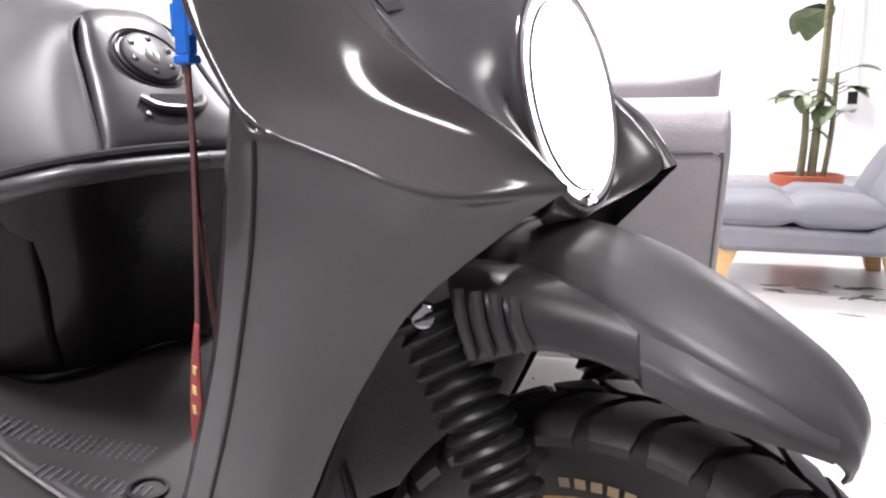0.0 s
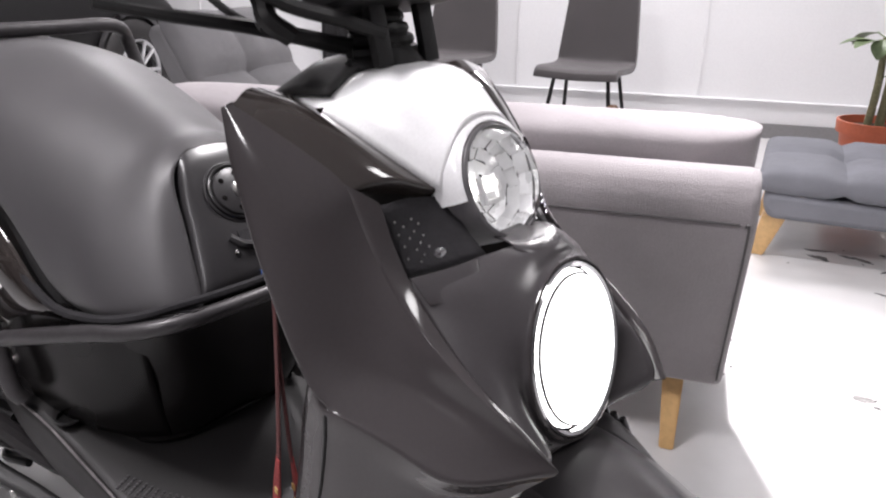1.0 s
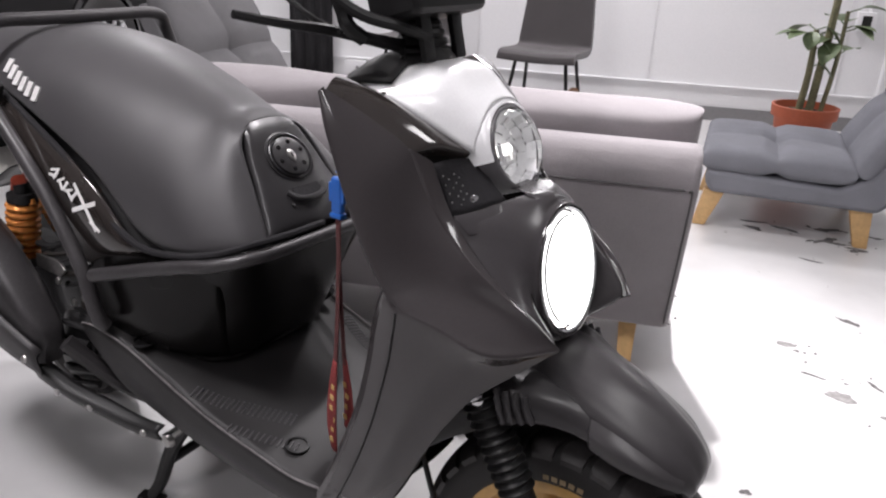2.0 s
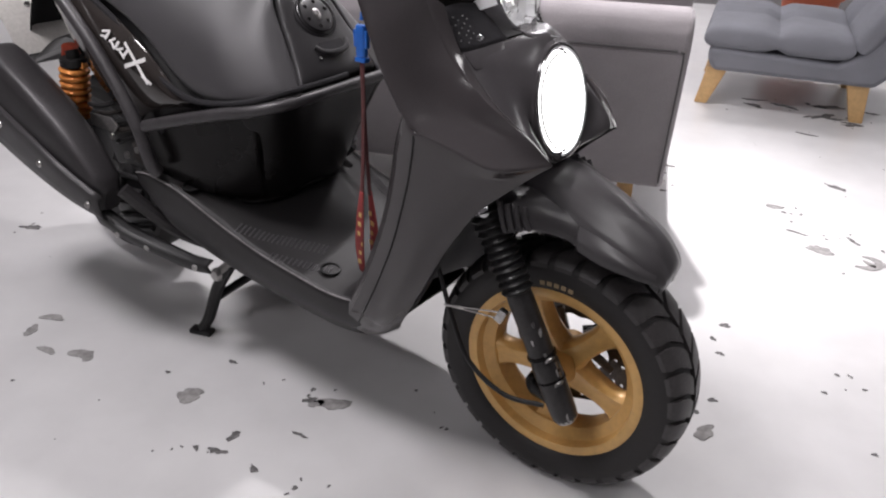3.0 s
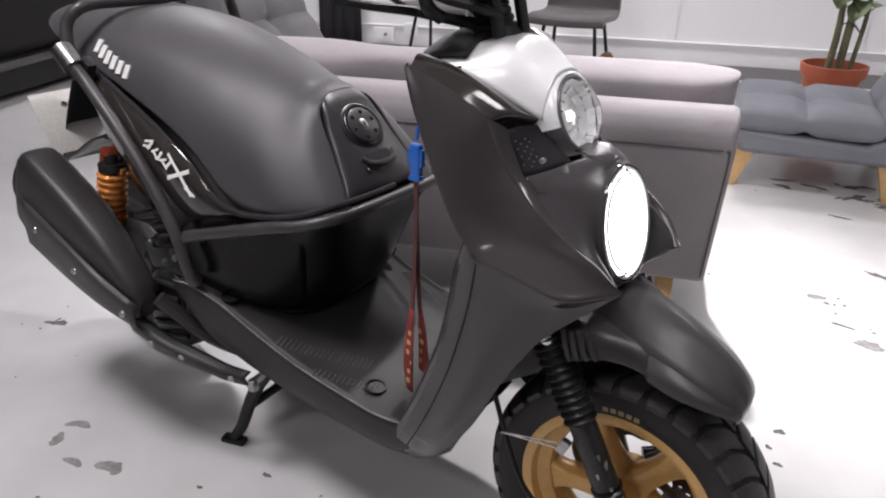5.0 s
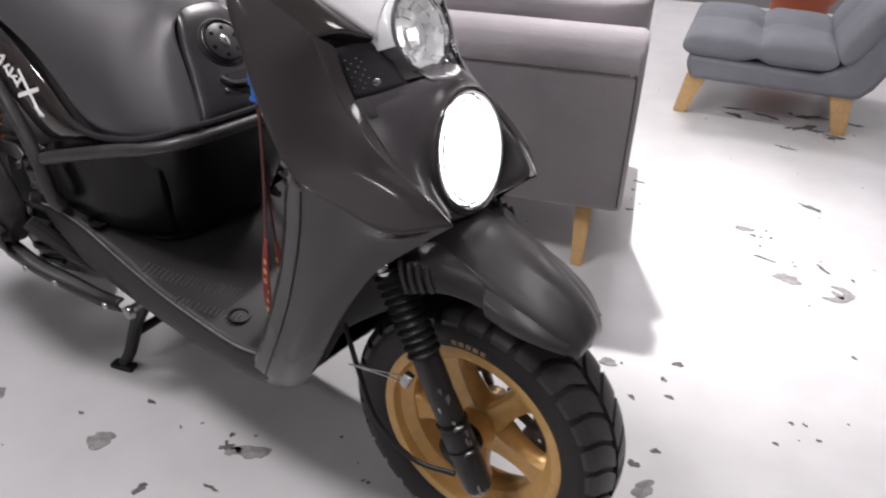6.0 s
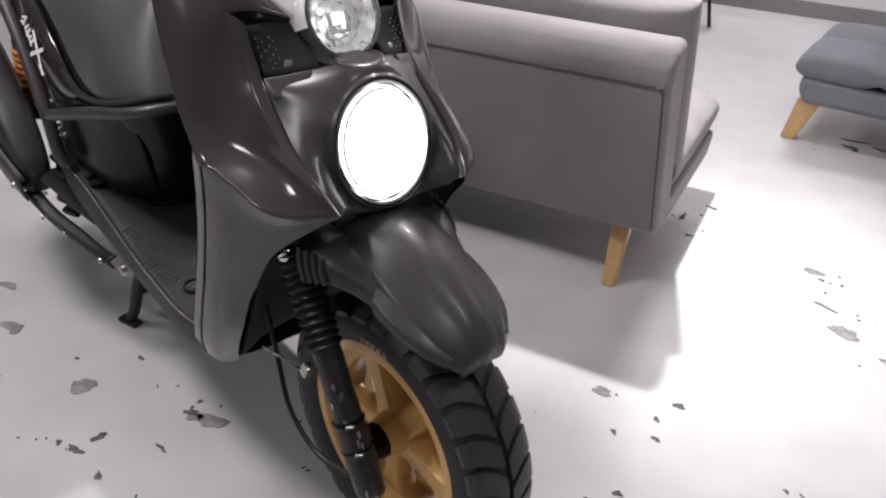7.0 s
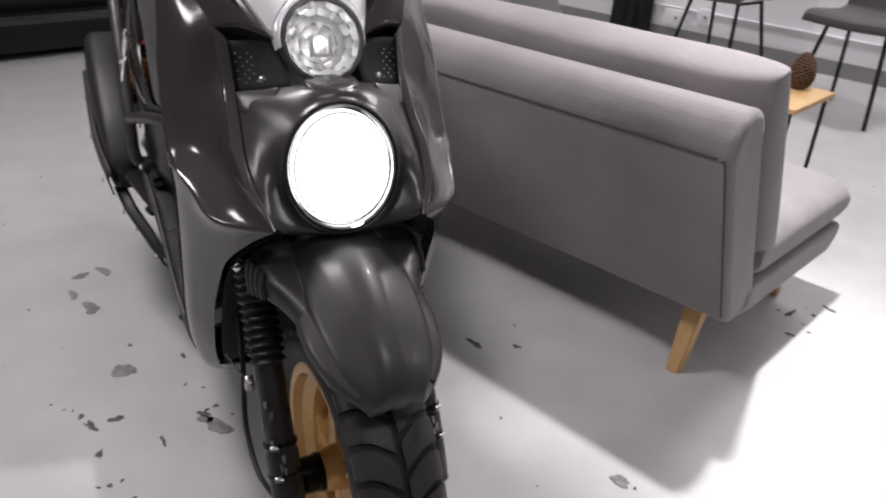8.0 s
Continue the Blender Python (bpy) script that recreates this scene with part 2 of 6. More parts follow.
def lathe(profile, m=None, steps=40, bm=None, caps=False):
    """A turned shape: profile of (radius, height) along the local z."""
    bm = bm or bmesh.new()
    m = m or Matrix()
    rings = []
    for r, h in profile:
        if r < 1e-5:
            rings.append([bm.verts.new(m @ Vector((0, 0, h)))])
        else:
            rings.append([bm.verts.new(m @ Vector((r * math.cos(2 * math.pi * k / steps), r * math.sin(2 * math.pi * k / steps), h))) for k in range(steps)])
    for a, b in zip(rings, rings[1:]):
        for k in range(steps):
            q = [a[k % len(a)], a[(k + 1) % len(a)], b[(k + 1) % len(b)], b[k % len(b)]]
            q = list(dict.fromkeys(q))
            if len(q) > 2:
                bm.faces.new(q)
    if caps:
        for r in (rings[0], rings[-1]):
            if len(r) > 2:
                bm.faces.new(r)
    return bm


def block(size, m=None, bevel=0.0, seg=2, bm=None, taper=1.0):
    """A box centred at the origin of m, with rounded edges; taper scales its lower end."""
    bm = bm or bmesh.new()
    one = bmesh.new()
    bmesh.ops.create_cube(one, size=1)
    for v in one.verts:
        k = taper if v.co.z < 0 else 1
        v.co = Vector((v.co.x * size[0] * k, v.co.y * size[1] * k, v.co.z * size[2]))
    if bevel:
        bmesh.ops.bevel(one, geom=one.edges[:], offset=bevel, segments=seg, affect="EDGES", profile=0.6)
    if m is not None:
        one.transform(m)
    me = bpy.data.meshes.new("tmp")
    one.to_mesh(me)
    one.free()
    bm.from_mesh(me)
    bpy.data.meshes.remove(me)
    return bm


def slab(outline, m=None, depth=0.01, bevel=0.0, bm=None):
    """A flat outline of (x, y) pushed out along the local z."""
    one = bmesh.new()
    vs = [one.verts.new((x, y, 0)) for x, y in outline]
    f = one.faces.new(vs)
    ext = bmesh.ops.extrude_face_region(one, geom=[f])
    for v in ext["geom"]:
        if isinstance(v, bmesh.types.BMVert):
            v.co.z += depth
    if bevel:
        bmesh.ops.bevel(one, geom=one.edges[:], offset=bevel, segments=2, affect="EDGES")
    if m is not None:
        one.transform(m)
    if bm is None:
        return one
    me = bpy.data.meshes.new("tmp")
    one.to_mesh(me)
    one.free()
    bm.from_mesh(me)
    bpy.data.meshes.remove(me)
    return bm


def facing(at, normal, up=(0, 0, 1)):
    """A pose at a point whose local z is the normal and whose local y leans to up."""
    z = Vector(normal).normalized()
    x = Vector(up).cross(z).normalized()
    y = z.cross(x)
    return Matrix.Translation(at) @ Matrix((x, y, z)).transposed().to_4x4()

# ---- the room ----
U0, U1, V0, V1 = -6.6, 5.2, -5.2, 3.86


def struct(name, bm, material, label, m=ROOM):
    ob = part(name, bm, material, None, label, m, angle=30)
    ob["kind"], ob["category"] = "structure", name.split("_")[0]
    return ob


floor = struct("floor", block((U1 - U0, V1 - V0, 0.2), pose((U0 + U1) / 2, (V0 + V1) / 2, -0.1)), FLOORMAT, "glossy white painted concrete floor, chipped and stained")
struct("ceiling", block((U1 - U0, V1 - V0, 0.2), pose((U0 + U1) / 2, (V0 + V1) / 2, CEIL + 0.1)), CEILMAT, "plain white painted ceiling")
struct("wall_north", block((U1 - U0 + 0.4, 0.2, CEIL), pose((U0 + U1) / 2, V1 + 0.1, CEIL / 2)), WALL, "white painted panel wall")
# south, west and east walls are unseen; two kept dark to control reflections
struct("wall_south", block((U1 - U0 + 0.4, 0.2, CEIL), pose((U0 + U1) / 2, V0 - 0.1, CEIL / 2)), DARKWALL, "plain dark grey wall, out of view, dark to dim reflections")
struct("wall_west", block((0.2, V1 - V0, CEIL), pose(U0 - 0.1, (V0 + V1) / 2, CEIL / 2)), DARKWALL, "plain dark grey wall, out of view, dark to dim reflections")
struct("wall_east", block((0.2, V1 - V0, CEIL), pose(U1 + 0.1, (V0 + V1) / 2, CEIL / 2)), WALL, "plain white painted wall, out of view")
struct("baseboard", block((U1 - U0, 0.012, 0.092), pose((U0 + U1) / 2, V1 - 0.006, 0.046)), SKIRT, "low grey painted skirting at the foot of the wall")
struct("trim_board", block((U1 - U0, 0.010, 0.135), pose((U0 + U1) / 2, V1 - 0.005, 0.160), 0.003), WALL, "white board above the grey skirting")
struct("trim_ledge", block((U1 - U0, 0.028, 0.010), pose((U0 + U1) / 2, V1 - 0.014, 0.232), 0.003), WALL, "thin white ledge along the wall")
for u in (-3.65, -2.43, -1.22, -0.03, 1.15, 2.35):
    struct("trim_joint", block((0.016, 0.008, CEIL - 0.24), pose(u, V1 - 0.004, 0.24 + (CEIL - 0.24) / 2), 0.003), WALL, "white cover strip between two wall panels")
struct("trim_post", block((0.10, 0.06, CEIL), pose(1.45, V1 - 0.03, CEIL / 2), 0.006), WALL, "white boxed-in pipe on the wall")

# power socket with its conduit
sock = thing("power_socket", ROOM @ pose(1.24, V1, 0.70), "white surface-mounted power socket with conduit", "socket")
part("box", block((0.11, 0.05, 0.12), pose(0, -0.025, 0), 0.006), WALL, sock)
part("outlet", block((0.055, 0.006, 0.075), pose(0, -0.052, 0), 0.003), BLACK, sock, "dark double outlet")
part("conduit", tube([(0.02, -0.015, 0.06), (0.02, -0.015, 1.2), (0.02, -0.015, 2.15)], 0.011, n=2), WALL, sock)

# black curtain and pale outlet boxes on the wall
cur = bmesh.new()
for side in (0.0,):
    rows = [[(0.17 * (k / 12 * 2 - 1), -0.05 + 0.02 * math.sin(k * 1.9 + z), z) for k in range(13)] for z in (0.03, 0.7, 1.4, 2.1)]
    loft(rows, 2, 3, bm=cur)
tagged(part("curtain", cur, DEEPBLACK, None, m=ROOM @ pose(-2.47, V1, 0), solid=0.006), "narrow black cloth curtain hanging against the white wall", "curtain")
for u, z, w in ((-2.13, 0.17, 0.16), (-1.92, 0.21, 0.10)):
    ob = thing("wall_box", ROOM @ pose(u, V1 - 0.012, z), "small white junction box low on the wall", "junction box", "wall boxes")
    part("cover", block((w, 0.04, 0.10), pose(0, -0.02, 0), 0.005), WALL, ob)
    part("knob", block((0.02, 0.012, 0.02), pose(0.02, -0.045, 0), 0.003), SKIRT, ob)

# ceiling lamps; the sixth is an added fill with no known source
for u, v, watts in PANELS:
    lp = thing("ceiling_light", ROOM @ pose(u, v, CEIL), "square white led panel lamp, lit, the sixth an added fill", "ceiling light", "ceiling panels")
    part("frame", block((0.64, 0.64, 0.025), pose(0, 0, -0.0125), 0.004), WALL, lp)
    part("diffuser", block((0.58, 0.58, 0.012), pose(0, 0, -0.031), 0.003), LEDMAT, lp)
sp = thing("spotlight", Matrix.Translation((-0.70, 1.16, CEIL)), "small white ceiling spotlight, lit", "spotlight")
part("base", lathe([(0, 0), (0.05, 0), (0.05, -0.03), (0, -0.03)], steps=24), WALL, sp)
part("head", lathe([(0.03, -0.03), (0.045, -0.06), (0.055, -0.15), (0.05, -0.15), (0.04, -0.07), (0.0, -0.07)], steps=24), WALL, sp)


# ---- wear in the floor paint ----
def chip(name, x, y, size, flat=0.6, turn=0, material=CHIP, seed=0, spikes=0.24):
    r = random.Random(seed)
    n = 18
    bm = bmesh.new()
    ph = [r.uniform(0, 6.28) for _ in range(4)]
    ring = []
    for k in range(n):
        a = 2 * math.pi * k / n
        q = 1 + spikes * (0.5 * math.sin(2 * a + ph[0]) + 0.4 * math.sin(3 * a + ph[1]) + 0.35 * math.sin(5 * a + ph[2]) + 0.3 * math.sin(8 * a + ph[3])) + r.uniform(-0.12, 0.12)
        ring.append((size * q * math.cos(a), size * q * flat * math.sin(a)))
    top = [bm.verts.new((a, b, 0.0012)) for a, b in ring]
    low = [bm.verts.new((a * 1.06, b * 1.06, 0.0)) for a, b in ring]
    bm.faces.new(top)
    for k in range(n):
        bm.faces.new((low[k], low[(k + 1) % n], top[(k + 1) % n], top[k]))
    ob = part(name, bm, material, floor)
    ob.matrix_parent_inverse = ROOM.inverted()
    ob.matrix_basis = pose(x, y, 0.0006, 0, 0, turn)
    return ob


def flake(name, line, wide, material, seed):
    """A curved strip of bare concrete, tapering to its ends, with a ragged edge."""
    r = random.Random(seed)
    pts = spline([(x, y, 0) for x, y in line], 5)
    left, right = [], []
    for k, p in enumerate(pts):
        d = (pts[min(k + 1, len(pts) - 1)] - pts[max(k - 1, 0)]).normalized()
        w = wide * (0.12 + math.sin(math.pi * (k + 0.3) / (len(pts) - 0.4)) ** 0.7) * r.uniform(0.75, 1.25)
        left.append(p + Vector((-d.y, d.x, 0)) * w)
        right.append(p - Vector((-d.y, d.x, 0)) * w * r.uniform(0.7, 1.1))
    bm = bmesh.new()
    for lay in (0.0012,):
        a, b = [bm.verts.new((p.x, p.y, lay)) for p in left], [bm.verts.new((p.x, p.y, lay)) for p in right]
        for k in range(len(a) - 1):
            bm.faces.new((a[k], a[k + 1], b[k + 1], b[k]))
        c = [bm.verts.new((p.x, p.y, 0)) for p in left + right[::-1]]
        t = a + b[::-1]
        for k in range(len(t)):
            bm.faces.new((t[k], t[(k + 1) % len(t)], c[(k + 1) % len(t)], c[k]))
    ob = part(name, bm, material, floor)
    ob.matrix_parent_inverse = ROOM.inverted()
    ob.matrix_basis = pose(0, 0, 0.0006)
    return ob


CHIPS = [
    (-0.660, -0.318, 0.028, 0.85, 20), (-0.406, -0.150, 0.036, 0.55, 25), (0.233, 0.252, 0.030, 0.55, 70),
    (0.219, 1.212, 0.036, 0.75, 0), (0.022, 1.424, 0.026, 0.6, 10), (0.003, 0.556, 0.022, 0.7, 40),
]
for i, (x, y, s, fl, tu) in enumerate(CHIPS):
    chip("paint_chip", x, y, s * 0.9, fl, tu, CHIP, i)
# tail of the long chip, broken ring, hook
for i, (line, w) in enumerate((
    (((-0.424, -0.158), (-0.436, -0.172), (-0.442, -0.188)), 0.010),
    (((-1.172, -0.366), (-1.150, -0.343), (-1.118, -0.336)), 0.010),
    (((-1.150, -0.384), (-1.136, -0.404), (-1.126, -0.424)), 0.011),
    (((-1.062, -0.430), (-1.034, -0.420), (-1.010, -0.420)), 0.008),
    (((-0.990, -0.398), (-0.958, -0.378), (-0.928, -0.384)), 0.015),
    (((0.318, 1.176), (0.350, 1.186), (0.376, 1.220), (0.356, 1.252), (0.322, 1.250)), 0.012),
    (((0.330, 1.226), (0.350, 1.214), (0.366, 1.200)), 0.008),
)):
    flake("paint_chip", line, w, CHIP, 300 + i)
STAINS = [
    (-0.452, -0.172, 0.015, 0.7, 60), (-0.485, -0.388, 0.018, 0.5, 30), (-0.394, -0.375, 0.013, 0.5, 0), (-0.492, -0.341, 0.016, 0.6, 80), (-0.522, -0.407, 0.008, 0.8, 0),
    (-0.394, -0.258, 0.016, 0.3, 10), (0.147, 1.715, 0.040, 0.28, -20), (0.131, 1.282, 0.028, 0.2, 0), (0.281, 1.331, 0.030, 0.2, -35),
    (0.134, 0.654, 0.012, 0.9, 0), (0.13, 0.581, 0.008, 0.8, 0), (0.165, 0.533, 0.009, 0.7, 0), (-0.39, 1.393, 0.030, 0.25, 100), (-0.371, 1.524, 0.024, 0.25, 10),
    (-0.307, 1.308, 0.014, 0.4, 20), (-0.68, -0.189, 0.010, 0.6, 0), (-1.63, -0.14, 0.034, 0.4, 20), (-0.52, 0.484, 0.026, 0.35, 10), (-0.476, 0.579, 0.013, 0.5, 60),
    (-0.078, 2.192, 0.034, 0.25, 0), (0.06, 1.40, 0.008, 0.8, 0), (0.10, 0.48, 0.008, 0.8, 0), (0.21, 0.36, 0.010, 0.7, 0), (0.19, 0.30, 0.012, 0.8, 30),
    (0.40, 0.62, 0.006, 0.8, 0), (0.45, 0.95, 0.007, 0.8, 0), (0.52, 0.40, 0.006, 0.8, 0), (-0.76, -0.30, 0.006, 0.8, 0), (-0.30, -0.36, 0.006, 0.8, 0),
]
for i, (x, y, s, fl, tu) in enumerate(STAINS):
    chip("floor_stain", x, y, s * 0.85, fl, tu, CHIPDARK, 40 + i, 0.5)
r = random.Random(5)
for i in range(14):
    chip("floor_stain", -0.20 + r.uniform(-0.22, 0.28), 2.52 + r.uniform(-0.10, 0.16), r.uniform(0.012, 0.05), r.uniform(0.25, 0.5), r.uniform(-40, 60), CHIPDARK, 90 + i, 0.6)
for i in range(110):
    chip("floor_speck", r.uniform(-1.9, 1.0), r.uniform(-0.9, 2.6), r.uniform(0.0015, 0.0045), r.uniform(0.4, 1), r.uniform(0, 180), CHIPDARK, 200 + i, 0.4)
# crumbs gathered beside the larger stains
for x, y, s, fl, tu in STAINS[::4]:
    for i in range(5):
        chip("floor_speck", x + r.gauss(0, 0.045), y + r.gauss(0, 0.045), r.uniform(0.0015, 0.006), r.uniform(0.4, 0.9), r.uniform(0, 180), CHIPDARK, int(900 + 50 * x) + i, 0.5)

# ---- upholstered furniture ----
YZX = Matrix(((0, 0, 1, 0), (1, 0, 0, 0), (0, 1, 0, 0), (0, 0, 0, 1)))
XZ = Matrix(((1, 0, 0, 0), (0, 0, 1, 0), (0, 1, 0, 0), (0, 0, 0, 1)))


def cushion(size, m, tufts=(), power=9, bm=None, nx=44, ny=34):
    """A stuffed pad with soft edges and pulled-in tufts."""
    bm = bm or bmesh.new()
    L, W, H = size
    for sgn in (1, -1):
        grid = []
        for i in range(nx + 1):
            a = -math.cos(math.pi * i / nx)
            a = math.copysign(abs(a) ** 0.7, a)
            col = []
            for j in range(ny + 1):
                b = -math.cos(math.pi * j / ny)
                b = math.copysign(abs(b) ** 0.7, b)
                h = (max(0, 1 - abs(a) ** power) * max(0, 1 - abs(b) ** power)) ** 0.33
                z = H / 2 * h * (1 + 0.10 * (1 - a * a) * (1 - b * b))
                for tx, ty, depth, wide in tufts:
                    d2 = ((a - tx) * L / 2) ** 2 + ((b - ty) * W / 2) ** 2
                    z -= depth * h * math.exp(-d2 / wide ** 2)
                z += 0.003 * noise.noise((a * 4 + 3, b * 4, H * 50)) * h
                col.append(bm.verts.new(m @ Vector((a * L / 2, b * W / 2, sgn * z))))
            grid.append(col)
        for i in range(nx):
            for j in range(ny):
                bm.faces.new((grid[i][j], grid[i + 1][j], grid[i + 1][j + 1], grid[i][j + 1]))
    bmesh.ops.remove_doubles(bm, verts=bm.verts, dist=0.0002)
    return bm


def wood_leg(top, foot, w0, w1):
    """A square tapered leg from top to foot."""
    bm = bmesh.new()
    rings = []
    for p, w in ((top, w0), (foot, w1)):
        rings.append([bm.verts.new(Vector(p) + Vector((a * w, b * w, 0))) for a, b in ((-1, -1), (1, -1), (1, 1), (-1, 1))])
    for k in range(4):
        bm.faces.new((rings[0][k], rings[0][(k + 1) % 4], rings[1][(k + 1) % 4], rings[1][k]))
    bm.faces.new(rings[0])
    bm.faces.new(rings[1][::-1])
    bmesh.ops.bevel(bm, geom=bm.edges[:], offset=0.003, segments=2, affect="EDGES")
    return bm


def sofa():
    L = 1.305
    s = thing("sofa", ROOM @ pose(0.012, 0, 0), "light grey fabric sofa with reclined back and beech legs", "sofa")
    run = lambda pts, bev: slab(pts, pose(-L, 0, 0) @ YZX, L, 0)
    back = [(0.000, 0.600), (0.006, 0.645), (0.028, 0.682), (0.065, 0.696), (0.100, 0.688), (0.122, 0.650), (0.132, 0.615), (0.315, 0.210), (0.300, 0.172), (0.200, 0.172), (0.186, 0.190)]
    part("back_frame", run(back, 0), GREYFELT, s, bevel=0.016)
    slope = math.degrees(math.atan2(0.413, 0.91))
    part("back_cushion", cushion((L - 0.005, 0.49, 0.128), pose(-L / 2, 0.264, 0.528, 90 + slope, 0, 0), power=13, tufts=[(-0.35, 0.95, 0.020, 0.16), (-0.6, 0.9, -0.008, 0.10), (0.1, 0.9, 0.008, 0.10), (0.5, 0.5, 0.008, 0.15), (0.93, 0.8, 0.010, 0.05)]), GREYFELT, s)
    part("seat_cushion", cushion((L - 0.005, 0.58, 0.145), pose(-L / 2, 0.605, 0.292), power=12, tufts=[(0, 0, 0.012, 0.05)]), GREYFELT, s)
    base = [(0.245, 0.176), (0.255, 0.245), (0.870, 0.235), (0.868, 0.200), (0.820, 0.160), (0.300, 0.166)]
    part("seat_base", run(base, 0), GREYFELT, s, bevel=0.012)
    o = 0.0015
    part("piping", tube([(-L + 0.02, -o, 0.606), (-L / 2, -o, 0.608), (-0.03, -o, 0.606)], 0.0024, 6, 6), SEAM, s, "thin dark seam piping")
    part("piping", tube([(-0.022, -o, 0.602), (-0.014, 0.004, 0.590), (-0.013, 0.092, 0.395), (-0.013, 0.180, 0.198)], 0.0024, 6, 6), SEAM, s, "thin dark seam piping")
    part("piping", tube([(-L + 0.014, -o + 0.004, 0.590), (-L + 0.014, 0.092, 0.395), (-L + 0.014, 0.18, 0.198)], 0.0032, 6, 6), SEAM, s, "thin dark seam piping")
    for u, du in ((-0.100, 0.012), (-L + 0.100, -0.012)):
        for v, dv in ((0.262, -0.062), (0.72, 0.055)):
            part("leg", wood_leg((u, v, 0.175), (u + du * 0.3, v + dv, 0), 0.024, 0.016), BEECH, s, "pale tapered beech leg")
    return s


sofa()


def lounge_chair(name, m, label, fabric, rise=0.0):
    """An armless reclined chair: seat along x from 0, its back at the far end."""
    W = 0.66
    c = thing(name, m, label, "armchair", "armless lounge chairs")
    du, dz = rise * math.cos(radians(59)), rise * math.sin(radians(59))
    shell = [(0.03, 0.158), (0.0, 0.205), (0.004, 0.262), (0.50, 0.240), (0.60, 0.30), (0.84 + du, 0.70 + dz), (0.90 + du, 0.70 + dz), (0.925 + du, 0.66 + dz), (0.70, 0.205), (0.655, 0.158)]
    part("shell", slab(shell, XZ, W, 0), fabric, c, bevel=0.022)
    tf = [(-0.02, 0.0, 0.022, 0.045), (0.9, 0.0, 0.012, 0.09), (-0.9, 0.0, 0.008, 0.05)] + [(-0.02, k / 11 - 1, 0.015, 0.030) for k in range(23)] + [(k / 9 - 1, 0.0, 0.015, 0.030) for k in range(19)]
    part("seat_cushion", cushion((0.58, W + 0.02, 0.115), pose(0.265, W / 2, 0.298), tf), fabric, c, "tufted seat pad")
    part("back_cushion", cushion((0.52 + rise, W + 0.02, 0.115), pose(0.70 + du / 2, W / 2, 0.52 + dz / 2, 0, -59, 0), tf), fabric, c, "tufted back pad")
    for x, dx in ((0.05, -0.045), (0.60, 0.030)):
        for y in (0.07, W - 0.07):
            part("leg", wood_leg((x, y, 0.165), (x + dx, y, 0), 0.042, 0.026), BEECH, c, "pale tapered beech leg")
    return c


lounge_chair("lounge_chair", pose(-0.55, 2.255, 0, 0, 0, 16), "blue-grey tufted armless lounge chair on beech legs", BLUEFELT)
lounge_chair("lounge_chair", pose(-2.02, 2.05, 0, 0, 0, 195), "grey tufted armless lounge chair near the sofa end", PALEFELT, 0.08)


def dining_chair(m):
    c = thing("dining_chair", m, "charcoal fabric dining chair with black metal legs", "chair", "chairs along the wall")
    prof = [(-0.215, 0.452), (-0.21, 0.468), (-0.15, 0.472), (0.0, 0.462), (0.12, 0.462), (0.185, 0.485), (0.215, 0.56), (0.25, 0.75), (0.285, 0.98)]
    rows = []
    for y, z in prof:
        w = 0.225 if z < 0.55 else 0.225 - 0.035 * (z - 0.55) / 0.43
        k = -0.012 if z > 0.5 else 0.0
        rows.append([(-w, y + k, z + (0.006 if z < 0.5 else 0)), (-w * 0.5, y, z), (0, y + 0.006, z - 0.004), (w * 0.5, y, z), (w, y + k, z + (0.006 if z < 0.5 else 0))])
    part("seat_shell", loft(rows, 4, 5), DARKFELT, c, solid=0.034, offset=-1, bevel=0.01)
    for sx in (-1, 1):
        part("leg", tube([(sx * 0.15, -0.12, 0.44), (sx * 0.21, -0.20, 0)], 0.011, 8, 2), BLACK, c, "thin black metal leg")
        part("leg", tube([(sx * 0.15, 0.12, 0.44), (sx * 0.20, 0.235, 0)], 0.011, 8, 2), BLACK, c, "thin black metal leg")
        part("rail", tube([(sx * 0.15, -0.13, 0.44), (sx * 0.15, 0.13, 0.44)], 0.009, 8, 2), BLACK, c)
    return c


ch = dining_chair(pose(-1.88, 3.25, 0, 0, 0, 14))
copy_thing(ch, pose(-2.72, 3.08, 0, 0, 0, 16))


def side_table():
    t = thing("side_table", pose(-0.848, 1.805, 0, 0, 0, 23.6), "small pale wooden side table on thin black legs", "table")
    part("tabletop", block((0.62, 0.348, 0.018), pose(-0.31, 0, 0.441), 0.003), BEECH, t)
    for x in (-0.60, -0.02):
        for y in (-0.155, 0.155):
            part("leg", tube([(x, y, 0.432), (x, y, 0)], 0.007, 8, 2), BLACK, t, "thin black metal leg")


side_table()


def pine_cone():
    bm = bmesh.new()
    r = random.Random(3)
    for k in range(130):
        h = k / 130
        a = k * 2.39996
        rad = 0.040 * math.sin(math.pi * min(1, 0.16 + 0.84 * h)) ** 0.7 * (1.0 if h < 0.6 else 1 - 0.25 * (h - 0.6))
        m = Matrix.Rotation(a, 4, "Z") @ pose(rad * 0.62, 0, 0.008 + 0.085 * h, 0, -18 - 40 * h, 0)
        block((0.026, 0.020, 0.004), m, bm=bm)
    lathe([(0, 0), (0.024, 0.004), (0.030, 0.035), (0.020, 0.075), (0, 0.095)], bm=bm, steps=12)
    tagged(part("pine_cone", bm, CONEMAT, None, m=pose(-0.985, 1.865, 0.450) @ Matrix.Scale(1.15, 4)), "large brown pine cone standing on the side table", "pine cone")


pine_cone()


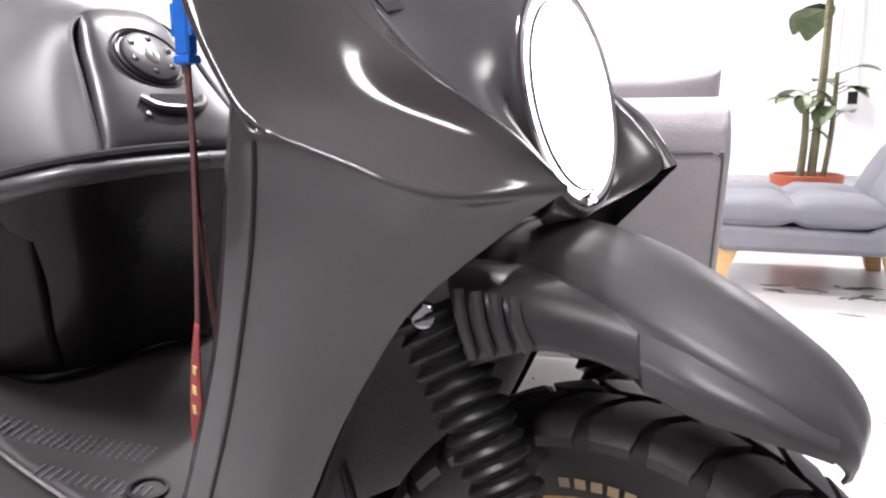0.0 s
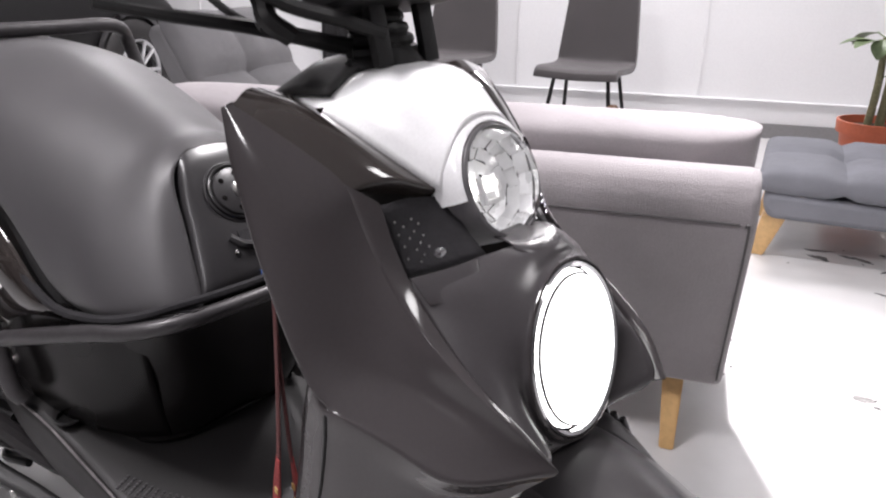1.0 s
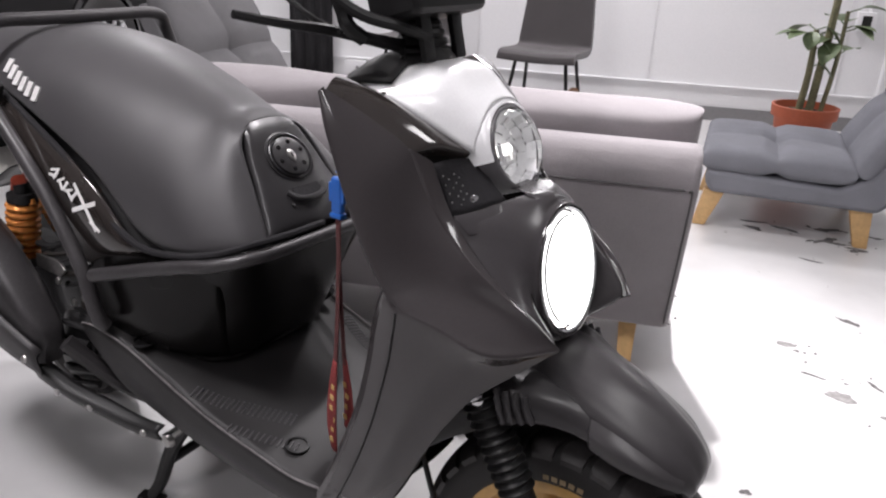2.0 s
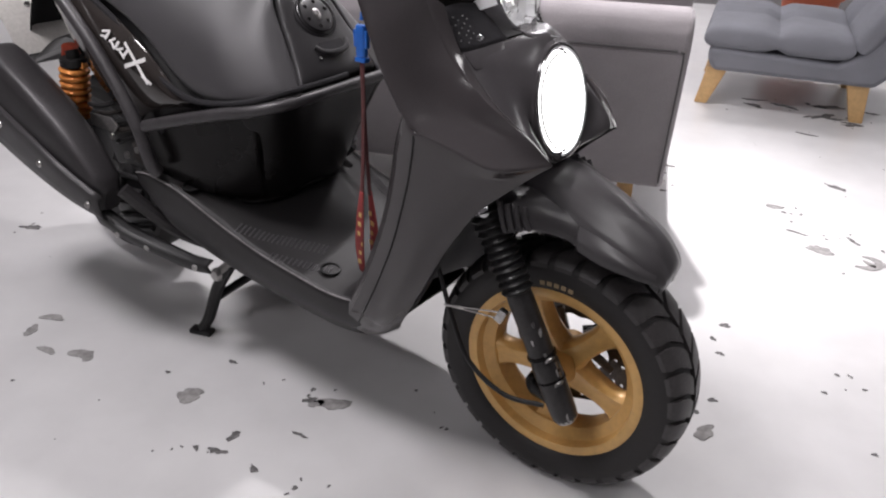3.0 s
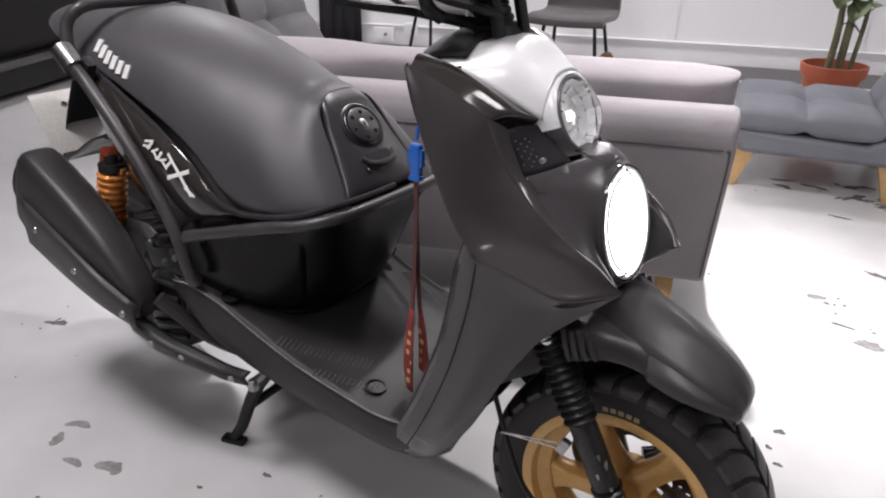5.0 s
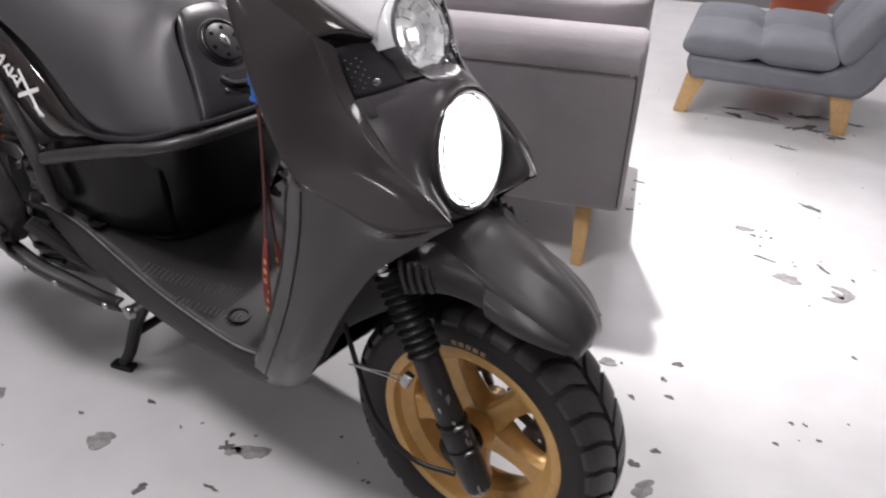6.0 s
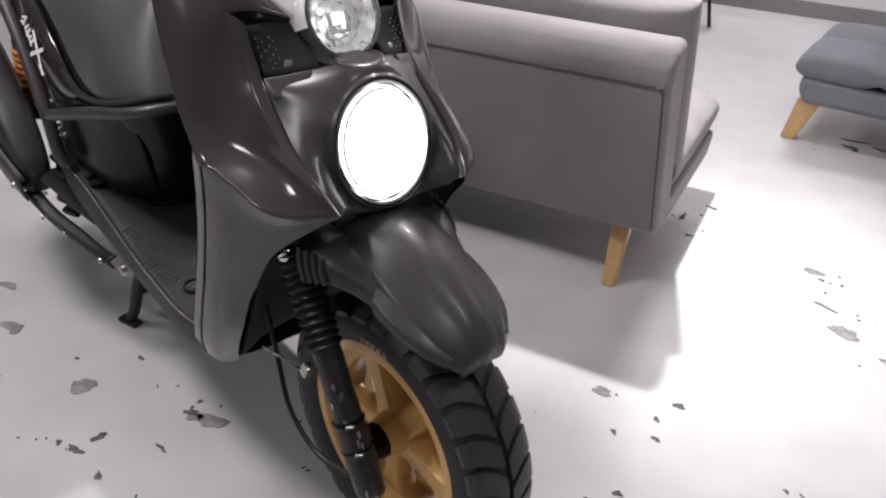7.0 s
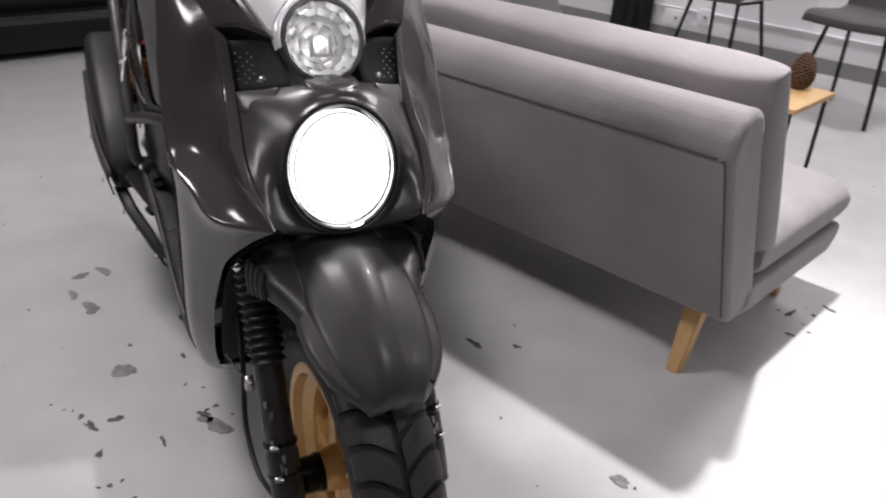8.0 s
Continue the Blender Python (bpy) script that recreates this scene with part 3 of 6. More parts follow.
def plant():
    p = thing("potted_plant", pose(-0.50, 3.66, 0), "leafy cane plant in a terracotta pot", "potted plant")
    part("pot", lathe([(0, 0), (0.115, 0), (0.150, 0.265), (0.168, 0.268), (0.172, 0.325), (0.158, 0.327), (0.150, 0.285), (0, 0.285)], steps=40), TERRA, p, "terracotta coloured plastic pot")
    part("soil", lathe([(0.149, 0.288), (0.10, 0.296), (0.05, 0.292), (0, 0.298)], steps=24), SOIL, p)
    canes = [((0.02, 0.0), (0.05, 0.0, 1.45), 0.021), ((-0.03, -0.02), (-0.02, -0.03, 0.72), 0.019), ((0.07, 0.02), (0.10, 0.03, 0.82), 0.013)]
    r = random.Random(8)

    def leaf(bm, at, yaw, droop, size):
        rows = []
        m = Matrix.Translation(at) @ pose(0, 0, 0, 0, 0, yaw) @ pose(0, 0, 0, 0, droop, 0)
        for k in range(7):
            t = k / 6
            w = size * 0.40 * math.sin(math.pi * (0.06 + 0.92 * t)) ** 0.75
            x, z = size * t, -0.35 * size * t * t
            rows.append([tuple(m @ Vector((x, s * w, z + 0.25 * abs(s) * w))) for s in (-1, -0.5, 0, 0.5, 1)])
        loft(rows, 2, 2, bm=bm)

    for (x, y), top, rad in canes:
        part("cane", tube([(x, y, 0.27), ((x + top[0]) / 2 + 0.01, (y + top[1]) / 2, (0.27 + top[2]) / 2), top], [rad, rad * 0.9, rad * 0.75], 10, 6), BARK, p, "knobbly green-brown cane")
        for k in range(9 if top[2] < 1 else 7):
            bm = bmesh.new()
            h = top[2] - (r.uniform(-0.02, 0.22) if top[2] < 1 else r.uniform(-0.1, 0.35))
            at = Vector((top[0] + r.uniform(-0.01, 0.01), top[1] + r.uniform(-0.01, 0.01), h))
            yaw = k * 137.5 + r.uniform(-20, 20)
            size = r.uniform(0.10, 0.14) if top[2] < 1 else r.uniform(0.18, 0.26)
            out = at + Vector((math.cos(radians(yaw)), math.sin(radians(yaw)), 0.4)) * 0.05
            tube([at, out], 0.0035, 6, 2, bm=bm)
            leaf(bm, out, yaw, r.uniform(-25, 40), size)
            part("leaf", bm, LEAF, p)


plant()


def car():
    """The flank of a parked dark car: body along v."""
    c = thing("car", ROOM @ pose(-3.62, 0.31, 0), "dark grey car parked with silver alloy wheels", "car")
    rows = []
    for v, top, rise in ((-3.2, 0.62, 0.0), (-2.9, 0.88, 0.1), (-1.6, 0.98, 0.4), (-0.4, 1.0, 0.46), (1.2, 1.0, 0.44), (2.2, 0.97, 0.12), (3.05, 0.86, 0.05), (3.40, 0.62, 0.0)):
        rows.append([(-0.16, v, 0.20), (-0.02, v, 0.26), (0.0, v, 0.52), (-0.03, v, top * 0.86), (-0.14, v, top), (-0.42, v, top + rise * 0.9), (-0.9, v, top + rise + 0.04), (-1.4, v, top + rise * 0.9), (-1.68, v, top), (-1.80, v, 0.55), (-1.7, v, 0.2)])
    part("body", loft(rows, 3, 5, close=True, caps=True), CARGREY, c)
    part("sill", tube([(0.0, -2.0, 0.235), (0.012, 0.3, 0.225), (0.0, 2.35, 0.235)], 0.03, 8, 4), CARPAINT, c)
    # black block added for the deep shade below the car
    part("underbody_shade", block((1.5, 5.2, 0.20), pose(-0.84, 0.2, 0.14), 0.02), BLACK, c)
    for v in (-2.1, 2.70):
        m = pose(0.02, v, 0.325) @ Matrix.Rotation(math.pi / 2, 4, "Y")
        part("wheel_arch", lathe([(0.37, -0.10), (0.385, 0.0), (0.35, 0.008), (0.34, -0.1)], m, 36), CARPAINT, c)
        w = part("wheel", lathe([(0.20, 0.03), (0.25, 0.028), (0.30, 0.022), (0.325, 0.0), (0.325, -0.18), (0.2, -0.2)], m, 36), RUBBER, c)
        rim = lathe([(0.205, 0.02), (0.198, 0.034), (0.185, 0.02), (0.18, -0.08)], m, 36)
        lathe([(0, 0.03), (0.035, 0.03), (0.045, 0.01), (0.045, -0.03)], m, 20, bm=rim)
        for k in range(5):
            for d in (-12, 12):
                a = radians(72 * k + d)
                b = radians(72 * k + d * 1.2)
                tube([m @ Vector((0.03 * math.cos(a), 0.03 * math.sin(a), 0.018)), m @ Vector((0.19 * math.cos(b), 0.19 * math.sin(b), 0.026))], 0.013, 6, 2, bm=rim)
        part("rim", rim, ALLOY, w, "silver twin-spoke alloy rim")
        part("hub_plate", lathe([(0, -0.06), (0.19, -0.06)], m, 24), BLACK, w)
    return c


car()

# ---- the scooter: x ahead, y to its left, front tyre near the origin ----
scooter = thing("scooter", Matrix(), "dark graphite motor scooter with gold front wheel, headlamp lit", "scooter")
AX, AZ = 0.024, 0.231
STEER = Matrix.Translation((-0.02, 0, 0)) @ pose(0, 0, 0, 0, 0, 3.2) @ Matrix.Translation((0.02, 0, 0))
AXLE = Matrix.Translation((AX, 0, AZ)) @ Matrix.Rotation(-math.pi / 2, 4, "X")  # local z is y


def mirrored(rows):
    return [[(x, -y, z) for x, y, z in r] for r in rows]


def front_wheel():
    rim = lathe([(0.150, -0.050), (0.160, -0.052), (0.1675, -0.050), (0.1675, -0.046), (0.160, -0.041), (0.150, -0.030), (0.138, -0.018), (0.135, 0.0), (0.138, 0.018), (0.150, 0.030), (0.160, 0.041), (0.1675, 0.046), (0.1675, 0.050), (0.150, 0.050), (0.146, 0.035), (0.128, 0.022), (0.124, 0.0), (0.128, -0.022), (0.146, -0.035), (0.150, -0.050)], AXLE, 72)
    lathe([(0.012, -0.058), (0.026, -0.056), (0.032, -0.045), (0.036, -0.02), (0.040, 0.0), (0.036, 0.03), (0.034, 0.05), (0.012, 0.05)], AXLE, 32, bm=rim)
    wheel = part("front_wheel", rim, GOLD, scooter, "gold painted five-spoke wheel", STEER)
    for k in range(5):
        a = radians(72 * k + SPOKE)
        m = AXLE @ Matrix.Rotation(a, 4, "Z")
        rows = []
        for rr, w, d in ((0.026, 0.030, 0.026), (0.055, 0.0215, 0.023), (0.09, 0.020, 0.019), (0.115, 0.025, 0.018), (0.134, 0.038, 0.020)):
            rows.append([tuple(m @ Vector((rr, s * w, t * d))) for s, t in ((-1, -0.5), (-0.7, -1.0), (0, -0.82), (0.7, -1.0), (1, -0.5), (1, 0.5), (0.7, 1), (0, 0.9), (-0.7, 1), (-1, 0.5))])
        part("spoke", loft(rows, 2, 3, close=True, caps=True), GOLD, wheel)
    prof = [(0.163, -0.046), (0.168, -0.052), (0.180, -0.058), (0.198, -0.0605), (0.212, -0.058), (0.221, -0.050), (0.226, -0.030), (0.2275, 0.0), (0.226, 0.030), (0.221, 0.050), (0.212, 0.058), (0.198, 0.0605), (0.180, 0.058), (0.168, 0.052), (0.163, 0.046)]
    part("tyre", lathe(prof, AXLE, 96), RUBBER, wheel, "chunky black dual-purpose tyre")
    # chevron tread
    crown = lambda y: 0.2275 - 0.0014 * (y / 0.03) ** 2 - (0.004 * max(0, (abs(y) - 0.03) / 0.02) ** 2)
    for side in (-1, 1):
        bm = bmesh.new()
        ys = (0.0045, 0.016, 0.030, 0.044, 0.053, 0.0585)
        grid = []
        for lay in (0.0068, -0.002):
            g = []
            for i, y in enumerate(ys):
                base = crown(y) + (lay if i < 5 else lay - 0.004)
                skew = -0.030 * math.sin(min(1.0, y / 0.046) * 1.45) / 0.23
                half = (0.0182 if 0 < i < 5 else 0.0162) / 0.23
                g.append([(base * math.cos(skew + k * half), base * math.sin(skew + k * half), side * y) for k in (-1, -0.94, -0.3, 0.3, 0.94, 1)])
            grid.append(g)
        top, low = [[[bm.verts.new(AXLE @ Vector(p)) for p in c] for c in g] for g in grid]
        for i in range(len(ys) - 1):
            for k in range(5):
                bm.faces.new((top[i][k], top[i + 1][k], top[i + 1][k + 1], top[i][k + 1]))
        edge_t = [top[i][0] for i in range(6)] + top[5][1:] + [top[i][5] for i in range(4, -1, -1)] + top[0][4:0:-1]
        edge_l = [low[i][0] for i in range(6)] + low[5][1:] + [low[i][5] for i in range(4, -1, -1)] + low[0][4:0:-1]
        for k in range(len(edge_t)):
            bm.faces.new((edge_t[k], edge_t[(k + 1) % len(edge_t)], edge_l[(k + 1) % len(edge_l)], edge_l[k]))
        first = part("tread_block", bm, TREAD, wheel)
        n = 31
        turn = lambda a: Matrix.Translation((AX, 0, AZ)) @ Matrix.Rotation(a, 4, "Y") @ Matrix.Translation((-AX, 0, -AZ))
        shift = 0 if side < 0 else math.pi / n
        first.matrix_local = turn(shift)
        for k in range(1, n):
            ob = new("tread_block", first.data)
            ob.parent = wheel
            ob.matrix_local = turn(shift + 2 * math.pi * k / n)
    # raised lettering on the sidewall, as plain bars
    for k in range(5):
        a = radians(99 - 4.0 * k)
        m = AXLE @ Matrix.Rotation(-a, 4, "Z") @ pose(0.182, 0, -0.0592, 0, 0, 90)
        part("mark", block((0.0085, 0.0075, 0.0012), m, 0.0), LABELBEIGE, wheel, "pale raised bar on the tyre wall")
    # drilled disc: a ring of two faces with open cells for the holes
    disc = bmesh.new()
    n = 90
    radii = [0.062, 0.073, 0.080, 0.089, 0.096, 0.105, 0.112, 0.121]
    ring = {}
    for lay, z in enumerate((0.056, 0.060)):
        for k in range(n):
            for i, rr in enumerate(radii):
                wave = 0.0025 * math.sin(9 * 2 * math.pi * k / n) if i in (0, 7) else 0
                a = 2 * math.pi * k / n + 0.012 * i
                ring[lay, k, i] = disc.verts.new(AXLE @ Vector(((rr + wave) * math.cos(a), (rr + wave) * math.sin(a), z)))
    is_open = lambda k, i: i < 0 or i > 6 or (i in (1, 3, 5) and k % 6 == (0 if i != 3 else 1))
    for k in range(n):
        q = (k + 1) % n
        for i in range(7):
            if is_open(k, i):
                continue
            for lay in (0, 1):
                disc.faces.new((ring[lay, k, i], ring[lay, q, i], ring[lay, q, i + 1], ring[lay, k, i + 1]))
            if is_open(k, i - 1):
                disc.faces.new((ring[0, k, i], ring[0, q, i], ring[1, q, i], ring[1, k, i]))
            if is_open(k, i + 1):
                disc.faces.new((ring[0, k, i + 1], ring[0, q, i + 1], ring[1, q, i + 1], ring[1, k, i + 1]))
            if is_open(q, i):
                disc.faces.new((ring[0, q, i], ring[0, q, i + 1], ring[1, q, i + 1], ring[1, q, i]))
            if is_open((k - 1) % n, i):
                disc.faces.new((ring[0, k, i], ring[0, k, i + 1], ring[1, k, i + 1], ring[1, k, i]))
    for k in range(5):
        a = radians(72 * k + 10)
        tube([AXLE @ Vector((0.034 * math.cos(a), 0.034 * math.sin(a), 0.054)), AXLE @ Vector((0.078 * math.cos(a + 0.2), 0.078 * math.sin(a + 0.2), 0.058))], 0.008, 6, 2, bm=disc)
    part("brake_disc", disc, DISC, wheel, "dark drilled brake disc")
    part("axle_nut", lathe([(0, -0.096), (0.022, -0.096), (0.027, -0.091), (0.028, -0.060), (0.030, -0.058), (0.030, -0.05)], AXLE, 24), BLACKGLOSS, wheel)
    return wheel


SPOKE = 23
front_wheel()


def fork(sy):
    """One fork leg with gaiter; sy -1 is the right side."""
    y = sy * 0.112
    top, low = Vector((-0.098, y, 0.565)), Vector((0.088, y, 0.205))
    at = lambda t: top.lerp(low, t)
    leg = part("fork_leg", tube([at(0.40), at(0.46), at(0.72), at(0.74), at(0.96), at(1.0)], [0.0195, 0.0215, 0.0215, 0.0235, 0.0225, 0.017], 16, 3), FORKMAT, scooter, "scuffed black fork slider", STEER)
    pts, rs = [], []
    for k in range(25):
        pts.append(at(0.05 + 0.37 * k / 24))
        rs.append((0.0295 if k % 2 else 0.0235) - 0.003 * k / 24)
    part("gaiter", tube(pts, rs, 18, 3), BLACK, leg, "ribbed rubber fork gaiter")
    part("clamp", tube([at(0.69), at(0.705)], 0.0245, 16, 1), BLACKGLOSS, leg, "black clamp band")
    part("clamp", tube([at(0.80), at(0.81)], 0.0245, 16, 1), BLACKGLOSS, leg, "black clamp band")
    for t in (0.698, 0.806):
        part("clamp_tab", block((0.004, 0.012, 0.016), Matrix.Translation(at(t) + Vector((0.020, sy * 0.013, 0.005))) @ pose(0, 0, 0, 0, 28, sy * 25), 0.001), STEEL, leg, "worn steel tab")
    part("lug", tube([at(0.90), Vector((AX, sy * 0.085, AZ))], [0.020, 0.022], 12, 2), BLACKGLOSS, leg)
    part("foot_scuff", tube([at(0.985), at(1.005)], [0.0215, 0.016], 14, 1), STEEL, leg, "bare metal scuffed fork foot")
    r = random.Random(11)
    for k in range(9):
        t, a = r.uniform(0.55, 0.98), radians(r.uniform(-75, 75))
        out = Vector((math.cos(a) * 0.86, sy * math.sin(abs(a)), math.cos(a) * 0.44)).normalized()
        m = facing(at(t) + out * 0.0222, out, up=(low - top).normalized())
        part("scuff", slab([(q * 0.0025 * r.uniform(0.6, 1.3), h * 0.006 * r.uniform(0.5, 1.4)) for q, h in ((-1, -1), (1, -0.8), (0.6, 1), (-0.7, 0.9))], m, 0.0012), STEEL, leg, "bare metal scuff")
    part("fork_bolt", lathe([(0, 0.008), (0.008, 0.007), (0.011, 0.002), (0.011, 0)], facing(Vector((-0.080, sy * 0.131, 0.546)), (0.5, sy, 0.2)), 14), CHROME, leg, "bright bolt")
    return leg


fork(-1)
fork(1)
part("caliper", block((0.05, 0.035, 0.09), pose(-0.045, 0.085, 0.30, 0, 25, 0), 0.008), BLACK, scooter, "black brake caliper", STEER)
part("brake_hose", tube([(-0.17, -0.12, 0.42), (-0.135, -0.125, 0.33), (-0.09, -0.135, 0.26), (-0.02, -0.135, 0.222), (0.05, -0.125, 0.225)], 0.0042, 8, 8), BLACK, scooter, "thin black cable to the front hub", STEER)
part("cable_end", block((0.015, 0.012, 0.026), pose(-0.034, -0.137, 0.377, 0, 24, 0), 0.003), STEEL, scooter, "small steel bracket on the fork", STEER)
part("wire", tube([(-0.036, -0.14, 0.384), (-0.08, -0.145, 0.376), (-0.135, -0.15, 0.366)], 0.0014, 6, 3), STEEL, scooter, "bright stiff wire", STEER)
part("wire", tube([(-0.036, -0.138, 0.370), (-0.08, -0.142, 0.368), (-0.135, -0.15, 0.366)], 0.0014, 6, 3), STEEL, scooter, "bright stiff wire", STEER)


def fender():
    """Front mudguard: a smooth crown, creased side walls, a stepped pod low on each side."""
    mid = [(-0.095, 0, 0.590), (-0.030, 0, 0.600), (0.030, 0, 0.589), (0.085, 0, 0.566), (0.135, 0, 0.537), (0.169, 0, 0.510), (0.188, 0, 0.480), (0.187, 0, 0.454)]
    ridge = [(-0.095, -0.046, 0.581), (-0.030, -0.047, 0.588), (0.030, -0.044, 0.576), (0.086, -0.038, 0.553), (0.136, -0.030, 0.525), (0.169, -0.026, 0.500), (0.186, -0.024, 0.474), (0.185, -0.023, 0.453)]
    wall = [(-0.092, -0.066, 0.560), (-0.022, -0.073, 0.564), (0.040, -0.075, 0.548), (0.094, -0.073, 0.524), (0.142, -0.061, 0.503), (0.173, -0.045, 0.484), (0.185, -0.036, 0.466), (0.182, -0.034, 0.449)]
    edge = [(-0.088, -0.076, 0.526), (-0.012, -0.084, 0.528), (0.048, -0.084, 0.512), (0.100, -0.081, 0.494), (0.146, -0.072, 0.482), (0.171, -0.055, 0.469), (0.180, -0.042, 0.456), (0.177, -0.037, 0.446)]
    half = lambda a, b: tuple((p + q) / 2 for p, q in zip(a, b))
    crown = [[c, (half(c, k)[0], half(c, k)[1], half(c, k)[2] + 0.0032), k] for c, k in zip(mid, ridge)]
    bm = loft(crown, 5, 6, mirror=True)
    side = [[k, (half(k, w)[0], half(k, w)[1] - 0.001, half(k, w)[2] + 0.001), w, e] for k, w, e in zip(ridge, wall, edge)]
    loft(side, 5, 6, bm=bm)
    loft(mirrored(side), 5, 6, bm=bm)
    bmesh.ops.remove_doubles(bm, verts=bm.verts, dist=0.0003)
    f = part("front_fender", bm, SATIN, scooter, "graphite satin front mudguard", STEER, solid=0.003, angle=60)
    for sy in (-1, 1):
        g = lambda rows: rows if sy < 0 else mirrored(rows)
        pod = [[(0.046, -0.074, 0.538), (0.048, -0.077, 0.524), (0.052, -0.080, 0.508)], [(0.054, -0.077, 0.540), (0.060, -0.092, 0.524), (0.062, -0.090, 0.505)], [(0.090, -0.071, 0.528), (0.096, -0.091, 0.511), (0.100, -0.087, 0.491)], [(0.136, -0.060, 0.506), (0.142, -0.077, 0.494), (0.146, -0.076, 0.480)], [(0.172, -0.043, 0.484), (0.175, -0.053, 0.475), (0.172, -0.056, 0.467)]]
        bm = loft(g(pod[:2]), 4, 2)
        loft(g(pod[1:]), 4, 5, bm=bm)
        part("fender_pod", bm, SATIN, f, "stepped pod low on the mudguard", angle=40)
        arm = [[(-0.090, -0.060, 0.574), (-0.080, -0.096, 0.577), (-0.066, -0.120, 0.562), (-0.050, -0.124, 0.512)], [(-0.030, -0.066, 0.574), (-0.024, -0.096, 0.569), (-0.016, -0.112, 0.554), (-0.006, -0.113, 0.528)], [(0.018, -0.072, 0.560), (0.022, -0.086, 0.552), (0.026, -0.095, 0.540), (0.032, -0.096, 0.522)], [(0.060, -0.074, 0.538), (0.062, -0.080, 0.530), (0.064, -0.084, 0.520), (0.066, -0.084, 0.508)]]
        part("fender_arm", loft(g(arm), 5, 5), SATIN, f, solid=0.003)
        for k in range(4):
            y = sy * (0.1255 - 0.0028 * k)
            part("rib", tube([(-0.058 + 0.0125 * k, y - sy * 0.003, 0.566 - 0.001 * k), (-0.052 + 0.0125 * k, y + sy * 0.001, 0.545), (-0.044 + 0.0125 * k, y, 0.520 + 0.003 * k)], 0.0042, 8, 3), SATIN, f)


fender()


